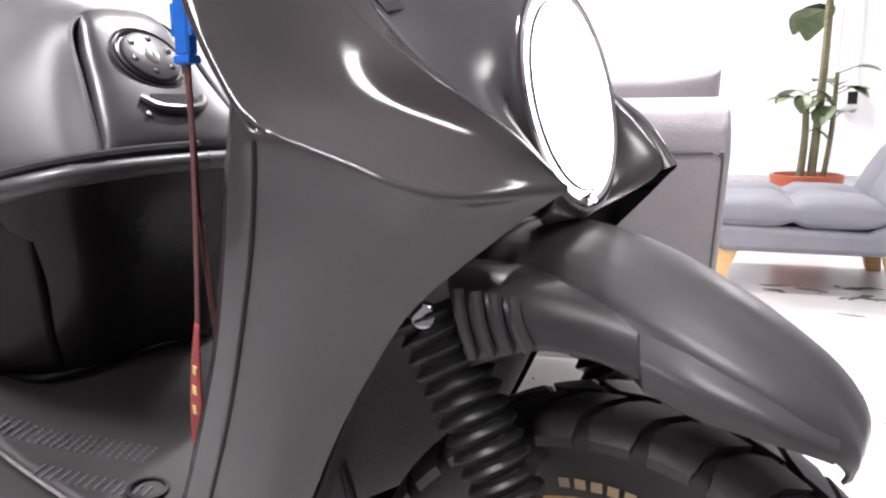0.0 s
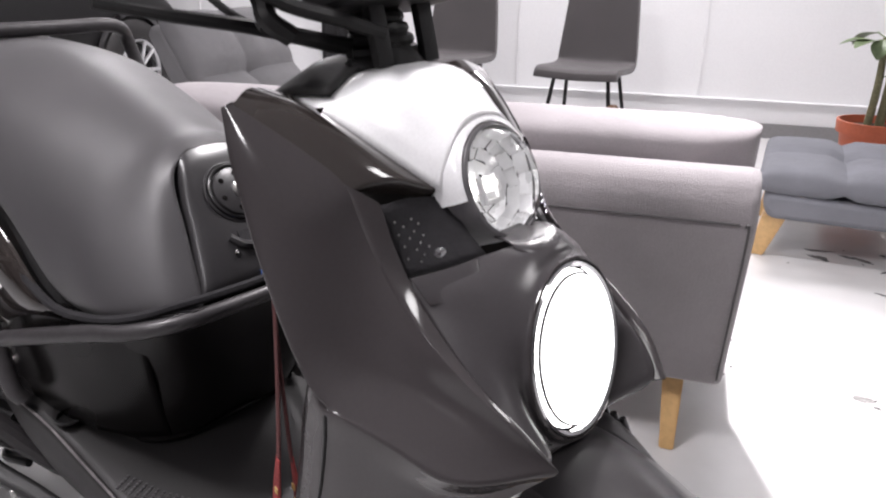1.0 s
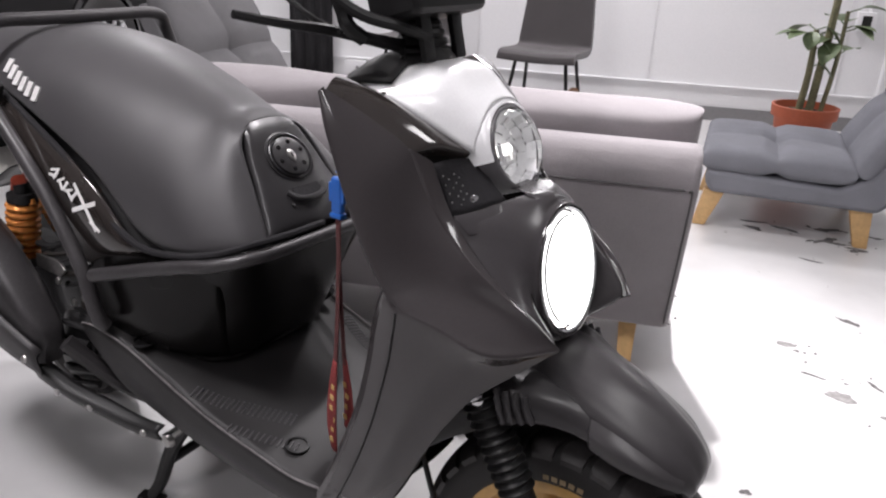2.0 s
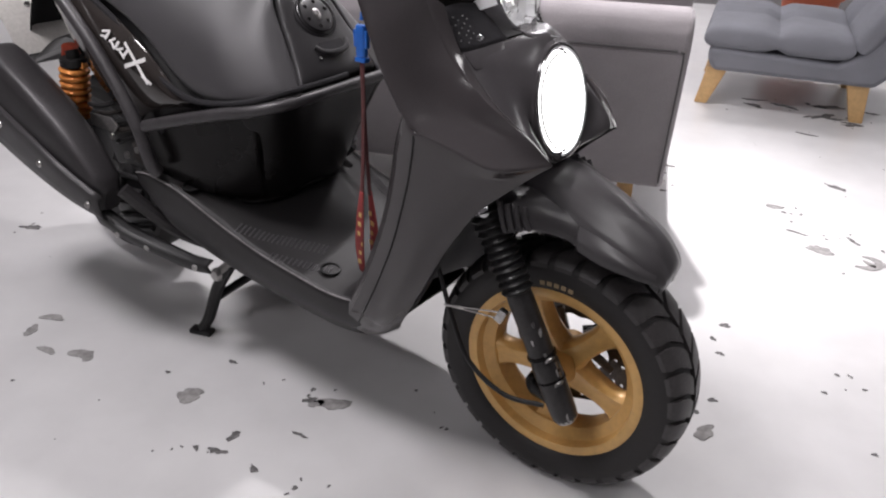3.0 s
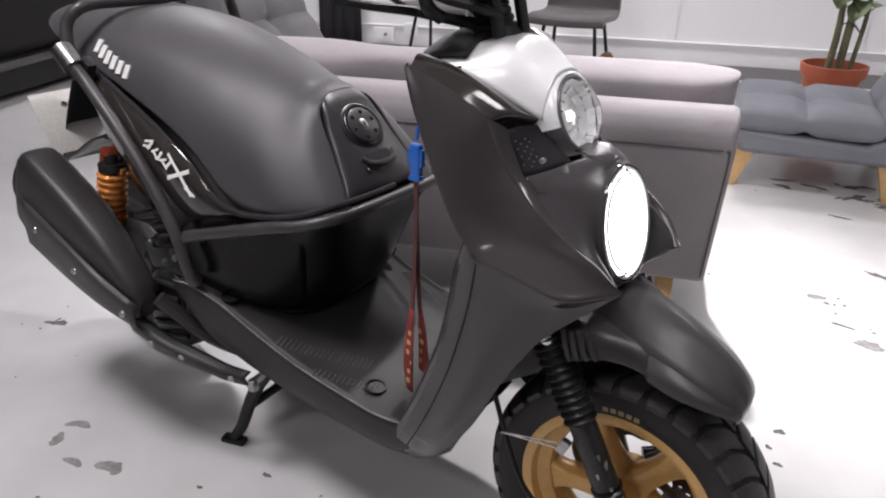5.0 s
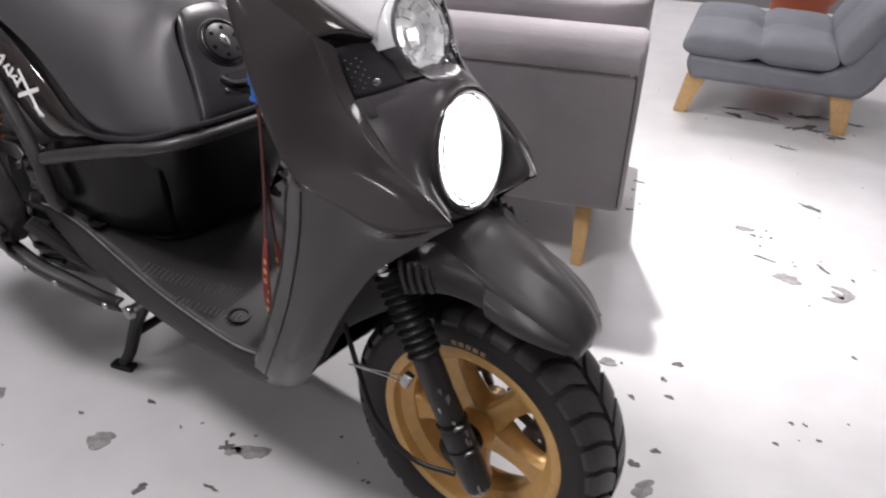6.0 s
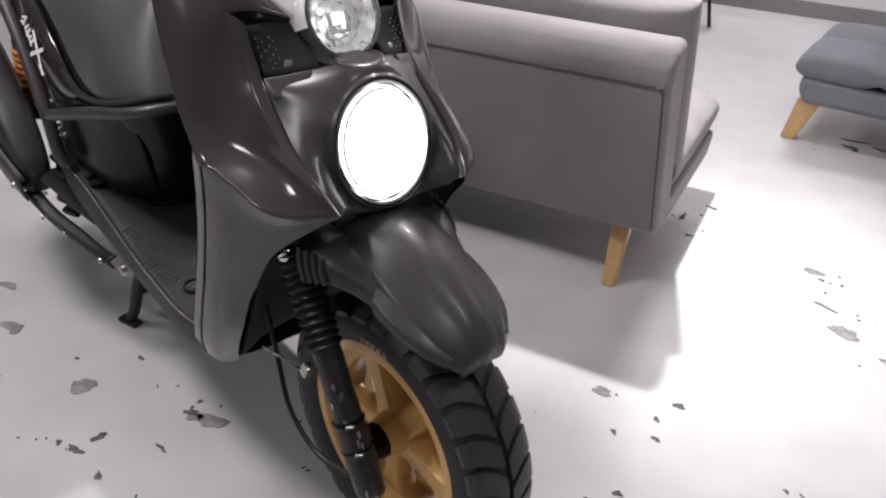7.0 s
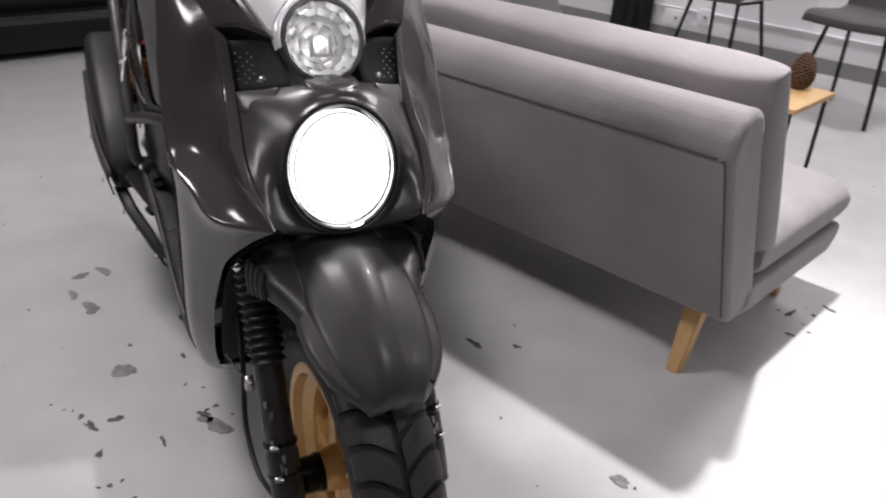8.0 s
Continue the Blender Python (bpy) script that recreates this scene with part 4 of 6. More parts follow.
# ---- front bodywork ----
def side_shield(sy):
    """One side of the leg shield: hollowed upper panel, flared wing ridge, lower panel and rolled rear lip."""
    g = lambda rows: rows if sy < 0 else mirrored(rows)
    side = lambda pts: pts if sy < 0 else [(x, -y, z) for x, y, z in pts]
    rear = [(-0.296, -0.186, 0.913), (-0.278, -0.195, 0.874), (-0.255, -0.201, 0.832), (-0.233, -0.206, 0.795), (-0.213, -0.208, 0.758), (-0.195, -0.209, 0.728), (-0.179, -0.209, 0.706), (-0.166, -0.2085, 0.690), (-0.158, -0.207, 0.682), (-0.150, -0.205, 0.675)]
    fore = [(-0.288, -0.180, 0.916), (-0.258, -0.167, 0.899), (-0.225, -0.152, 0.878), (-0.193, -0.137, 0.852), (-0.177, -0.134, 0.817), (-0.155, -0.132, 0.779), (-0.118, -0.133, 0.742), (-0.067, -0.134, 0.708), (-0.015, -0.123, 0.673), (0.020, -0.103, 0.636)]
    bulge = (0.003, 0.005, 0.006, 0.006, 0.005, 0.001, -0.008, -0.015, -0.010)
    wing = [rear[-1], (-0.098, -0.190, 0.658), (-0.035, -0.168, 0.635), fore[-1]]
    up = []
    for k, (a, b) in enumerate(zip(rear, fore)):
        a, b = Vector(a), Vector(b)
        back = a + Vector((-0.010, 0.020, 0.002))
        if k == 9:
            up.append([tuple(back), *wing])
            break
        out = Vector((0.40, -0.88, 0.20)) * bulge[k]
        up.append([tuple(back), tuple(a), tuple(a.lerp(b, 0.33) + out), tuple(a.lerp(b, 0.67) + out), tuple(b)])
    low = [
        wing,
        [(-0.151, -0.2065, 0.668), (-0.101, -0.191, 0.649), (-0.042, -0.168, 0.627), (0.010, -0.112, 0.627)],
        [(-0.156, -0.204, 0.640), (-0.112, -0.191, 0.622), (-0.062, -0.168, 0.609), (-0.014, -0.130, 0.606)],
        [(-0.165, -0.203, 0.590), (-0.130, -0.194, 0.574), (-0.098, -0.177, 0.562), (-0.065, -0.153, 0.558)],
        [(-0.181, -0.203, 0.527), (-0.150, -0.196, 0.517), (-0.124, -0.181, 0.510), (-0.098, -0.160, 0.510)],
        [(-0.199, -0.203, 0.468), (-0.170, -0.197, 0.460), (-0.150, -0.184, 0.455), (-0.130, -0.166, 0.453)],
        [(-0.225, -0.202, 0.403), (-0.200, -0.197, 0.392), (-0.181, -0.185, 0.385), (-0.165, -0.166, 0.382)],
        [(-0.255, -0.198, 0.340), (-0.232, -0.191, 0.325), (-0.218, -0.181, 0.318), (-0.204, -0.162, 0.312)],
        [(-0.284, -0.189, 0.288), (-0.262, -0.180, 0.270), (-0.246, -0.168, 0.264), (-0.228, -0.150, 0.270)],
        [(-0.310, -0.176, 0.248), (-0.290, -0.165, 0.236), (-0.270, -0.150, 0.237), (-0.250, -0.128, 0.250)],
    ]
    lip = [
        [(-0.153, -0.2060, 0.676), (-0.164, -0.2075, 0.689), (-0.172, -0.207, 0.698), (-0.180, -0.190, 0.700)],
        [(-0.158, -0.2055, 0.640), (-0.182, -0.2045, 0.645), (-0.198, -0.193, 0.646), (-0.190, -0.172, 0.646)],
        [(-0.167, -0.2045, 0.590), (-0.191, -0.2035, 0.592), (-0.208, -0.192, 0.590), (-0.200, -0.172, 0.590)],
        [(-0.183, -0.2045, 0.527), (-0.206, -0.2035, 0.524), (-0.224, -0.192, 0.520), (-0.216, -0.172, 0.520)],
        [(-0.201, -0.2045, 0.468), (-0.227, -0.2035, 0.462), (-0.246, -0.192, 0.456), (-0.238, -0.172, 0.456)],
        [(-0.227, -0.2035, 0.403), (-0.255, -0.2025, 0.394), (-0.275, -0.191, 0.386), (-0.267, -0.171, 0.386)],
        [(-0.257, -0.1990, 0.340), (-0.286, -0.1980, 0.330), (-0.307, -0.188, 0.324), (-0.300, -0.168, 0.326)],
        [(-0.286, -0.1900, 0.288), (-0.314, -0.1900, 0.282), (-0.336, -0.182, 0.296), (-0.330, -0.164, 0.304)],
        [(-0.312, -0.1770, 0.248), (-0.336, -0.1780, 0.244), (-0.358, -0.174, 0.268), (-0.352, -0.158, 0.280)],
    ]
    near = [tuple(Vector(p).lerp(Vector(q), 0.72)) for p, q in zip(up[8], up[9])]
    skin = up[:9] + [near, up[9], [lip[0][1]] + low[1]] + [[p[1]] + q for p, q in zip(lip[1:], low[2:])]
    bm = loft(g(skin), 5, 5)
    lip = [r[1:] for r in lip]
    loft(g(lip), 4, 4, bm=bm)
    part("leg_shield", bm, PAINT, scooter, "graphite gloss leg shield with a pointed wing", angle=75)
    part("panel_gap", tube(side([(r[0][0] - 0.0008, r[0][1] - 0.0006, r[0][2]) for r in low[1:]]), 0.0016, 6, 5), BLACK, scooter, "dark panel joint")
    # bevelled ribbon along the front edge
    inner = [(-0.168, -0.119, 0.834), (-0.154, -0.117, 0.800), (-0.134, -0.116, 0.766), (-0.102, -0.1175, 0.733), (-0.058, -0.1195, 0.700), (-0.014, -0.112, 0.668), (0.013, -0.099, 0.634)]
    edge = fore[3:]
    rib = []
    for a, b in zip(edge, inner):
        a, b = Vector(a), Vector(b)
        rib.append([tuple(a), tuple(a.lerp(b, 0.2) + Vector((0.0018, -0.0012, 0.0012))), tuple(a.lerp(b, 0.8) + Vector((0.0022, 0, 0.0014))), tuple(b), tuple(b + Vector((-0.012, 0.003, -0.004)))])
    part("shield_edge", loft(g(rib), 4, 5), PAINT, scooter, "bevelled graphite edge of the shield", angle=40)
    # glossy brow between shield and nose
    cap = [
        [fore[0], (-0.300, -0.150, 0.926), (-0.314, -0.100, 0.914)],
        [fore[1], (-0.257, -0.136, 0.913), (-0.262, -0.097, 0.901)],
        [fore[2], (-0.217, -0.120, 0.891), (-0.214, -0.088, 0.878)],
        [fore[3], (-0.178, -0.104, 0.860), (-0.166, -0.072, 0.851)],
        [(-0.189, -0.134, 0.845), (-0.172, -0.100, 0.850), (-0.152, -0.064, 0.841)],
        [(-0.196, -0.128, 0.838), (-0.182, -0.098, 0.838), (-0.160, -0.062, 0.830)],
    ]
    part("brow_panel", loft(g(cap), 5, 5), BROWNPAINT, scooter, "dark bronze gloss panel beside the nose", angle=45)
    # bevel under the brow
    under = [[fore[3], (-0.190, -0.131, 0.846)], [(-0.168, -0.119, 0.834), (-0.172, -0.114, 0.828)]]
    part("brow_bevel", loft(g(under), 2, 2), PAINT, scooter, solid=0.002)


side_shield(-1)
side_shield(1)

# inner leg shield, facing the rider
rows = [
    [(-0.255, 0, 0.905), (-0.262, -0.08, 0.905), (-0.285, -0.140, 0.905), (-0.300, -0.168, 0.905)],
    [(-0.235, 0, 0.780), (-0.235, -0.08, 0.780), (-0.230, -0.150, 0.780), (-0.234, -0.186, 0.780)],
    [(-0.230, 0, 0.660), (-0.225, -0.08, 0.660), (-0.195, -0.150, 0.660), (-0.186, -0.176, 0.660)],
    [(-0.270, 0, 0.480), (-0.265, -0.08, 0.480), (-0.240, -0.140, 0.480), (-0.228, -0.174, 0.480)],
    [(-0.330, 0, 0.345), (-0.325, -0.08, 0.345), (-0.300, -0.135, 0.345), (-0.288, -0.170, 0.345)],
]
part("inner_shield", loft(rows, 3, 4, mirror=True), BLACKGLOSS, scooter, "black inner leg shield", solid=0.004)

LAMP = facing((-0.031, 0, 0.694), (math.cos(radians(12)), 0, math.sin(radians(12)))) @ Matrix.Diagonal((0.955, 1.075, 1, 1))
UP = facing((-0.124, 0, 0.841), (math.cos(radians(22)), 0, math.sin(radians(22)))) @ Matrix.Diagonal((0.9, 0.92, 1, 1))


def front_mask():
    """The body flowing from the shield edges into the headlamp rim."""
    border = [(-0.078, 0.0, 0.796), (-0.084, -0.032, 0.794), (-0.104, -0.066, 0.785), (-0.120, -0.092, 0.776), (-0.141, -0.117, 0.768), (-0.120, -0.117, 0.748), (-0.098, -0.118, 0.729), (-0.058, -0.119, 0.698), (-0.014, -0.112, 0.666), (0.010, -0.097, 0.634), (-0.024, -0.055, 0.604), (-0.032, 0.0, 0.598)]
    cols = []
    for p in border + [(x, -y, z) for x, y, z in border[-2:0:-1]]:
        p = Vector(p)
        q = LAMP.inverted() @ p
        d = Vector((q.x, q.y, 0)).normalized()
        rim = LAMP @ (d * 0.0825 + Vector((0, 0, 0.002)))
        one = LAMP @ (d * 0.0865 + Vector((0, 0, -0.004)))
        out = LAMP.to_3x3() @ Vector((0, 0, 1))
        cols.append([tuple(rim), tuple(one), tuple(one.lerp(p, 0.33) + 0.004 * out), tuple(one.lerp(p, 0.67) + 0.005 * out), tuple(p)])
    rows = [[c[k] for c in cols] for k in range(5)]
    return part("front_mask", loft(rows, 4, 5, close=True), MASKPAINT, scooter, "dark grey front mask flowing into the headlamp", solid=0.002, angle=60)


mask = front_mask()
head = part("headlamp", lathe([(0.086, -0.030), (0.084, -0.004), (0.0825, 0.003), (0.080, 0.004), (0.078, -0.006)], LAMP, 64), PAINT, scooter, "round headlamp housing")
part("lens", lathe([(0.0715, -0.004), (0.068, 0.004), (0.055, 0.010), (0.033, 0.014), (0, 0.016)], LAMP, 64), LENS_ON, head, "glowing white headlamp lens")
part("lens_ring", lathe([(0.0785, -0.004), (0.0785, 0.003), (0.0765, 0.005), (0.0735, 0.003), (0.0725, -0.006)], LAMP, 64), CHROME, head, "thin bright rim")
# grey ring modelled as the dome's reflection near the lens edge
part("lens_reflection_line", lathe([(0.0688, 0.0035), (0.0684, 0.0048), (0.0668, 0.0056), (0.0664, 0.0042)], LAMP, 64), TUBEMAT, head, "thin grey line drawn for the reflection in the lens")
upper = part("upper_lamp", lathe([(0.0625, -0.040), (0.0625, -0.002), (0.061, 0.004), (0.0575, 0.005), (0.0565, -0.002)], UP, 48), TUBEMAT, scooter, "round upper lamp housing")
# reflector of vertical facets with a bulb shield
ref = bmesh.new()
prof = [(0.0562, 0.0), (0.050, -0.013), (0.041, -0.023), (0.030, -0.029), (0.017, -0.033), (0.007, -0.034)]
for i, (r0, r1) in enumerate(zip(prof, prof[1:])):
    n = 14 if i < 3 else 9
    for k in range(n):
        lift = 0.0022 * ((k * 7 + i * 3) % 5 - 2) / 2
        quad = [(r, 2 * math.pi * (k + d) / n + 0.2 * i, h) for (r, h), d in ((r0, 0), (r0, 1), (r1, 1), (r1, 0))]
        ref.faces.new([ref.verts.new(UP @ Vector((r * math.cos(a), r * math.sin(a), h + (lift if j in (0, 3) else -lift)))) for j, (r, a, h) in enumerate(quad)])
part("reflector", ref, REFLECTOR, upper, "faceted reflector with a faint glow put in", angle=5)
part("bulb", lathe([(0.008, -0.034), (0.008, -0.014), (0.005, -0.008), (0, -0.007)], UP, 14), BULB, upper)
part("bulb_bar", block((0.007, 0.030, 0.005), UP @ pose(0.014, -0.006, -0.016), 0.001), SILVER, upper)
part("bulb_bar", block((0.007, 0.030, 0.005), UP @ pose(-0.014, -0.006, -0.016), 0.001), SILVER, upper)
part("bulb_bar", block((0.020, 0.006, 0.005), UP @ pose(0, -0.019, -0.016), 0.001), SILVER, upper)
gl = part("lens", lathe([(0.0555, 0.002), (0.050, 0.013), (0.032, 0.023), (0, 0.027)], UP, 40), GLASS, upper, "clear domed glass")
gl.visible_shadow = False

# silver nose cowl
hood = []
for k in range(15):
    a = radians(-8 + 196 * k / 14)
    wide = 0.004 + 0.014 * max(0, math.sin(a))
    hood.append([tuple(UP @ Vector((r * math.cos(a), r * math.sin(a), h))) for r, h in ((0.0625, -0.006), (0.0635, 0.002), (0.0635 + wide * 0.7, -0.006), (0.0635 + wide, -0.030), (0.064 + wide * 0.9, -0.045))])
part("lamp_hood", loft(hood, 3, 3), SILVER, scooter, "silver hood round the upper lamp")
rows = [
    [(-0.325, 0, 0.918), (-0.325, -0.050, 0.917), (-0.322, -0.085, 0.914), (-0.314, -0.100, 0.911)],
    [(-0.268, 0, 0.938), (-0.266, -0.050, 0.932), (-0.264, -0.082, 0.915), (-0.262, -0.097, 0.899)],
    [(-0.208, 0, 0.940), (-0.207, -0.042, 0.933), (-0.206, -0.072, 0.908), (-0.214, -0.088, 0.876)],
    [(-0.168, 0, 0.915), (-0.167, -0.034, 0.908), (-0.164, -0.060, 0.884), (-0.166, -0.072, 0.850)],
    [(-0.148, 0, 0.902), (-0.147, -0.030, 0.896), (-0.144, -0.054, 0.873), (-0.146, -0.063, 0.840)],
]
part("nose_cowl", loft(rows, 4, 5, mirror=True), SILVER, scooter, "silver painted nose cowl", solid=0.004)
for sy in (-1, 1):
    # recessed grille, shade put into its black, with bright perforations and a small indicator
    gr = [[(-0.172, -0.117, 0.832), (-0.166, -0.086, 0.834), (-0.150, -0.052, 0.832)], [(-0.160, -0.116, 0.800), (-0.148, -0.088, 0.802), (-0.126, -0.050, 0.806)], [(-0.143, -0.115, 0.770), (-0.124, -0.090, 0.776), (-0.100, -0.052, 0.787)]]
    g = part("side_grille", loft(gr if sy < 0 else mirrored(gr), 4, 4), DEEPBLACK, scooter, "black perforated grille", solid=0.002)
    r = random.Random(4)
    for i in range(4):
        for j in range(4):
            u, v = 0.10 + 0.10 * i + r.uniform(-0.03, 0.03), 0.22 + 0.17 * j + 0.08 * (i % 2)
            a = Vector(gr[0][0]).lerp(Vector(gr[0][2]), u).lerp(Vector(gr[2][0]).lerp(Vector(gr[2][2]), u), v)
            a = Vector((a.x + 0.005, sy * abs(a.y), a.z))
            part("grille_stud", lathe([(0, 0.0012), (0.0009, 0.0008), (0.0012, 0)], facing(a, (0.75, sy * 0.55, 0.3)), 8), STEEL, g)
    part("indicator", lathe([(0, 0.012), (0.006, 0.009), (0.0075, 0.002), (0.0075, 0)], facing((-0.137, sy * 0.077, 0.786), (0.8, sy * 0.5, 0.2)), 14), CHROME, g, "small clear indicator")
    # flat facet under the indicator
    flap = [[(-0.139, -0.1165, 0.7725), (-0.121, -0.092, 0.7785), (-0.103, -0.066, 0.7865)], [(-0.118, -0.114, 0.7515), (-0.103, -0.098, 0.7555), (-0.090, -0.076, 0.7665)]]
    part("mask_facet", loft([[(x + 0.0045, y * 1.005, z + 0.001) for x, y, z in q] for q in (flap if sy < 0 else mirrored(flap))], 3, 3), MASKPAINT, mask, "flat facet below the grille", solid=0.0035, bevel=0.001)
tongue = []
for k in range(9):
    a = radians(-90 + 180 * k / 8)
    tongue.append([(-0.112, 0.030 * math.sin(a), 0.797), (-0.090 + 0.020 * math.cos(a), 0.034 * math.sin(a), 0.798 - 0.004 * math.cos(a)), (-0.082 + 0.026 * math.cos(a), 0.036 * math.sin(a), 0.793 - 0.009 * math.cos(a)), (-0.086 + 0.024 * math.cos(a), 0.035 * math.sin(a), 0.782 - 0.008 * math.cos(a))])
part("lamp_bridge", loft(tongue, 4, 3), MASKPAINT, scooter, "rounded lip between the two lamps", solid=0.002, angle=60)

# handlebar, controls and cables
part("dash", loft([[(-0.345, 0, 0.925), (-0.345, -0.06, 0.922), (-0.340, -0.105, 0.906)], [(-0.310, 0, 0.945), (-0.310, -0.055, 0.942), (-0.305, -0.100, 0.915)], [(-0.265, 0, 0.941), (-0.265, -0.05, 0.938), (-0.262, -0.090, 0.918)]], 4, 4, mirror=True), BLACK, scooter, "black dash panel", solid=0.004)
bar = part("handlebar", tube([(-0.46, -0.36, 1.135), (-0.42, -0.24, 1.125), (-0.345, -0.09, 1.07), (-0.325, 0, 1.055), (-0.345, 0.09, 1.07), (-0.42, 0.24, 1.125), (-0.46, 0.36, 1.135)], 0.0115, 10, 6), BLACKGLOSS, scooter, "black handlebar")
part("stem", tube([(-0.262, 0, 0.925), (-0.285, 0, 0.97), (-0.310, 0, 1.03)], [0.036, 0.022, 0.026], 12, 4), BLACK, bar)
for k in range(5):
    part("bellows_fold", tube([(-0.275 - 0.004 * k, -0.048 + 0.006 * k, 0.938 + 0.011 * k), (-0.245 - 0.004 * k, 0, 0.940 + 0.011 * k), (-0.275 - 0.004 * k, 0.048 - 0.006 * k, 0.938 + 0.011 * k), (-0.315, 0.0, 0.938 + 0.011 * k), (-0.275 - 0.004 * k, -0.048 + 0.006 * k, 0.938 + 0.011 * k)], 0.007, 8, 5), BLACK, bar, "crinkled black rubber boot")
part("stem_plate", block((0.010, 0.022, 0.095), pose(-0.255, -0.034, 0.985, 0, -14, 0), 0.003), BLACK, bar)
part("stem_plate", block((0.010, 0.022, 0.095), pose(-0.255, 0.034, 0.985, 0, -14, 0), 0.003), BLACK, bar)
part("instrument_pod", block((0.085, 0.160, 0.080), pose(-0.280, 0.0, 1.030, 0, -16, 0), 0.016, 3), BLACK, bar, "black instrument housing")
for sy in (-1, 1):
    part("grip", tube([(-0.47, sy * 0.38, 1.136), (-0.45, sy * 0.32, 1.132), (-0.43, sy * 0.265, 1.127)], 0.0165, 12, 3), BLACK, bar, "rubber grip")
    part("brake_lever", tube([(-0.375, sy * 0.14, 1.085), (-0.36, sy * 0.24, 1.10), (-0.39, sy * 0.37, 1.11)], [0.009, 0.007, 0.006], 8, 5), BLACKGLOSS, bar, "black brake lever")
    part("control_block", block((0.05, 0.055, 0.05), pose(-0.40, sy * 0.185, 1.105, 0, 0, -sy * 28), 0.01), BLACK, bar)
for line, rr in (
    ([(-0.265, -0.01, 0.950), (-0.295, -0.05, 0.958), (-0.338, -0.11, 0.974), (-0.338, -0.20, 0.989), (-0.352, -0.262, 1.001)], [0.010, 0.009, 0.0075, 0.006, 0.005]),
    ([(-0.330, -0.11, 0.975), (-0.351, -0.12, 0.982), (-0.403, -0.12, 1.003), (-0.47, -0.15, 1.06)], 0.0042),
    ([(-0.300, -0.10, 0.968), (-0.308, -0.12, 0.984), (-0.320, -0.12, 1.008), (-0.345, -0.15, 1.09)], 0.0105),
    ([(-0.248, -0.03, 0.970), (-0.262, -0.07, 0.984), (-0.300, -0.12, 1.004), (-0.36, -0.16, 1.06), (-0.40, -0.18, 1.10)], 0.0075),
):
    part("cable", tube(line, rr, 8, 6), BLACK, bar, "thick black control cable")

# ---- seat and rear ----
rows = [
    [(-0.606, 0, 0.800), (-0.603, -0.034, 0.796), (-0.590, -0.068, 0.776), (-0.546, -0.084, 0.712), (-0.508, -0.096, 0.655), (-0.488, -0.108, 0.622)],
    [(-0.634, 0, 0.811), (-0.628, -0.050, 0.800), (-0.606, -0.092, 0.766), (-0.560, -0.124, 0.706), (-0.516, -0.142, 0.648), (-0.498, -0.140, 0.618)],
    [(-0.672, 0, 0.818), (-0.666, -0.062, 0.801), (-0.650, -0.118, 0.755), (-0.620, -0.168, 0.690), (-0.590, -0.187, 0.628), (-0.580, -0.168, 0.602)],
    [(-0.738, 0, 0.838), (-0.735, -0.066, 0.821), (-0.728, -0.126, 0.778), (-0.712, -0.174, 0.708), (-0.700, -0.192, 0.628), (-0.695, -0.170, 0.610)],
    [(-0.840, 0, 0.866), (-0.840, -0.070, 0.851), (-0.838, -0.130, 0.818), (-0.834, -0.172, 0.768), (-0.832, -0.192, 0.715), (-0.832, -0.172, 0.703)],
    [(-1.010, 0, 0.897), (-1.010, -0.075, 0.886), (-1.010, -0.134, 0.862), (-1.010, -0.172, 0.826), (-1.010, -0.191, 0.782), (-1.01, -0.172, 0.770)],
    [(-1.230, 0, 0.903), (-1.230, -0.072, 0.896), (-1.230, -0.126, 0.876), (-1.230, -0.156, 0.850), (-1.230, -0.168, 0.826), (-1.23, -0.148, 0.816)],
    [(-1.400, 0, 0.890), (-1.400, -0.060, 0.884), (-1.400, -0.098, 0.870), (-1.400, -0.112, 0.856), (-1.400, -0.114, 0.846), (-1.40, -0.09, 0.838)],
    [(-1.450, 0, 0.862), (-1.448, -0.040, 0.860), (-1.446, -0.060, 0.854), (-1.444, -0.068, 0.848), (-1.444, -0.068, 0.842), (-1.44, -0.06, 0.838)],
]
seat = part("seat", loft(rows, 5, 6, mirror=True), SEATMAT, scooter, "dark grey padded vinyl seat", solid=0.004, angle=60)
for k in range(6):
    f = k / 5
    m = facing(Vector((-1.108 + 0.112 * f, -0.1675 - 0.0148 * f - 0.014 * f * (1 - f), 0.8412 - 0.0338 * f - 0.010 * f * (1 - f))), (0.03, -0.80 - 0.08 * f, 0.60 - 0.13 * f), up=(0.0, 0.62, 0.78))
    part("emblem_bar", block((0.0150, 0.027, 0.0030), m, 0.0), WHITEMARK, seat, "white printed bar on the seat")

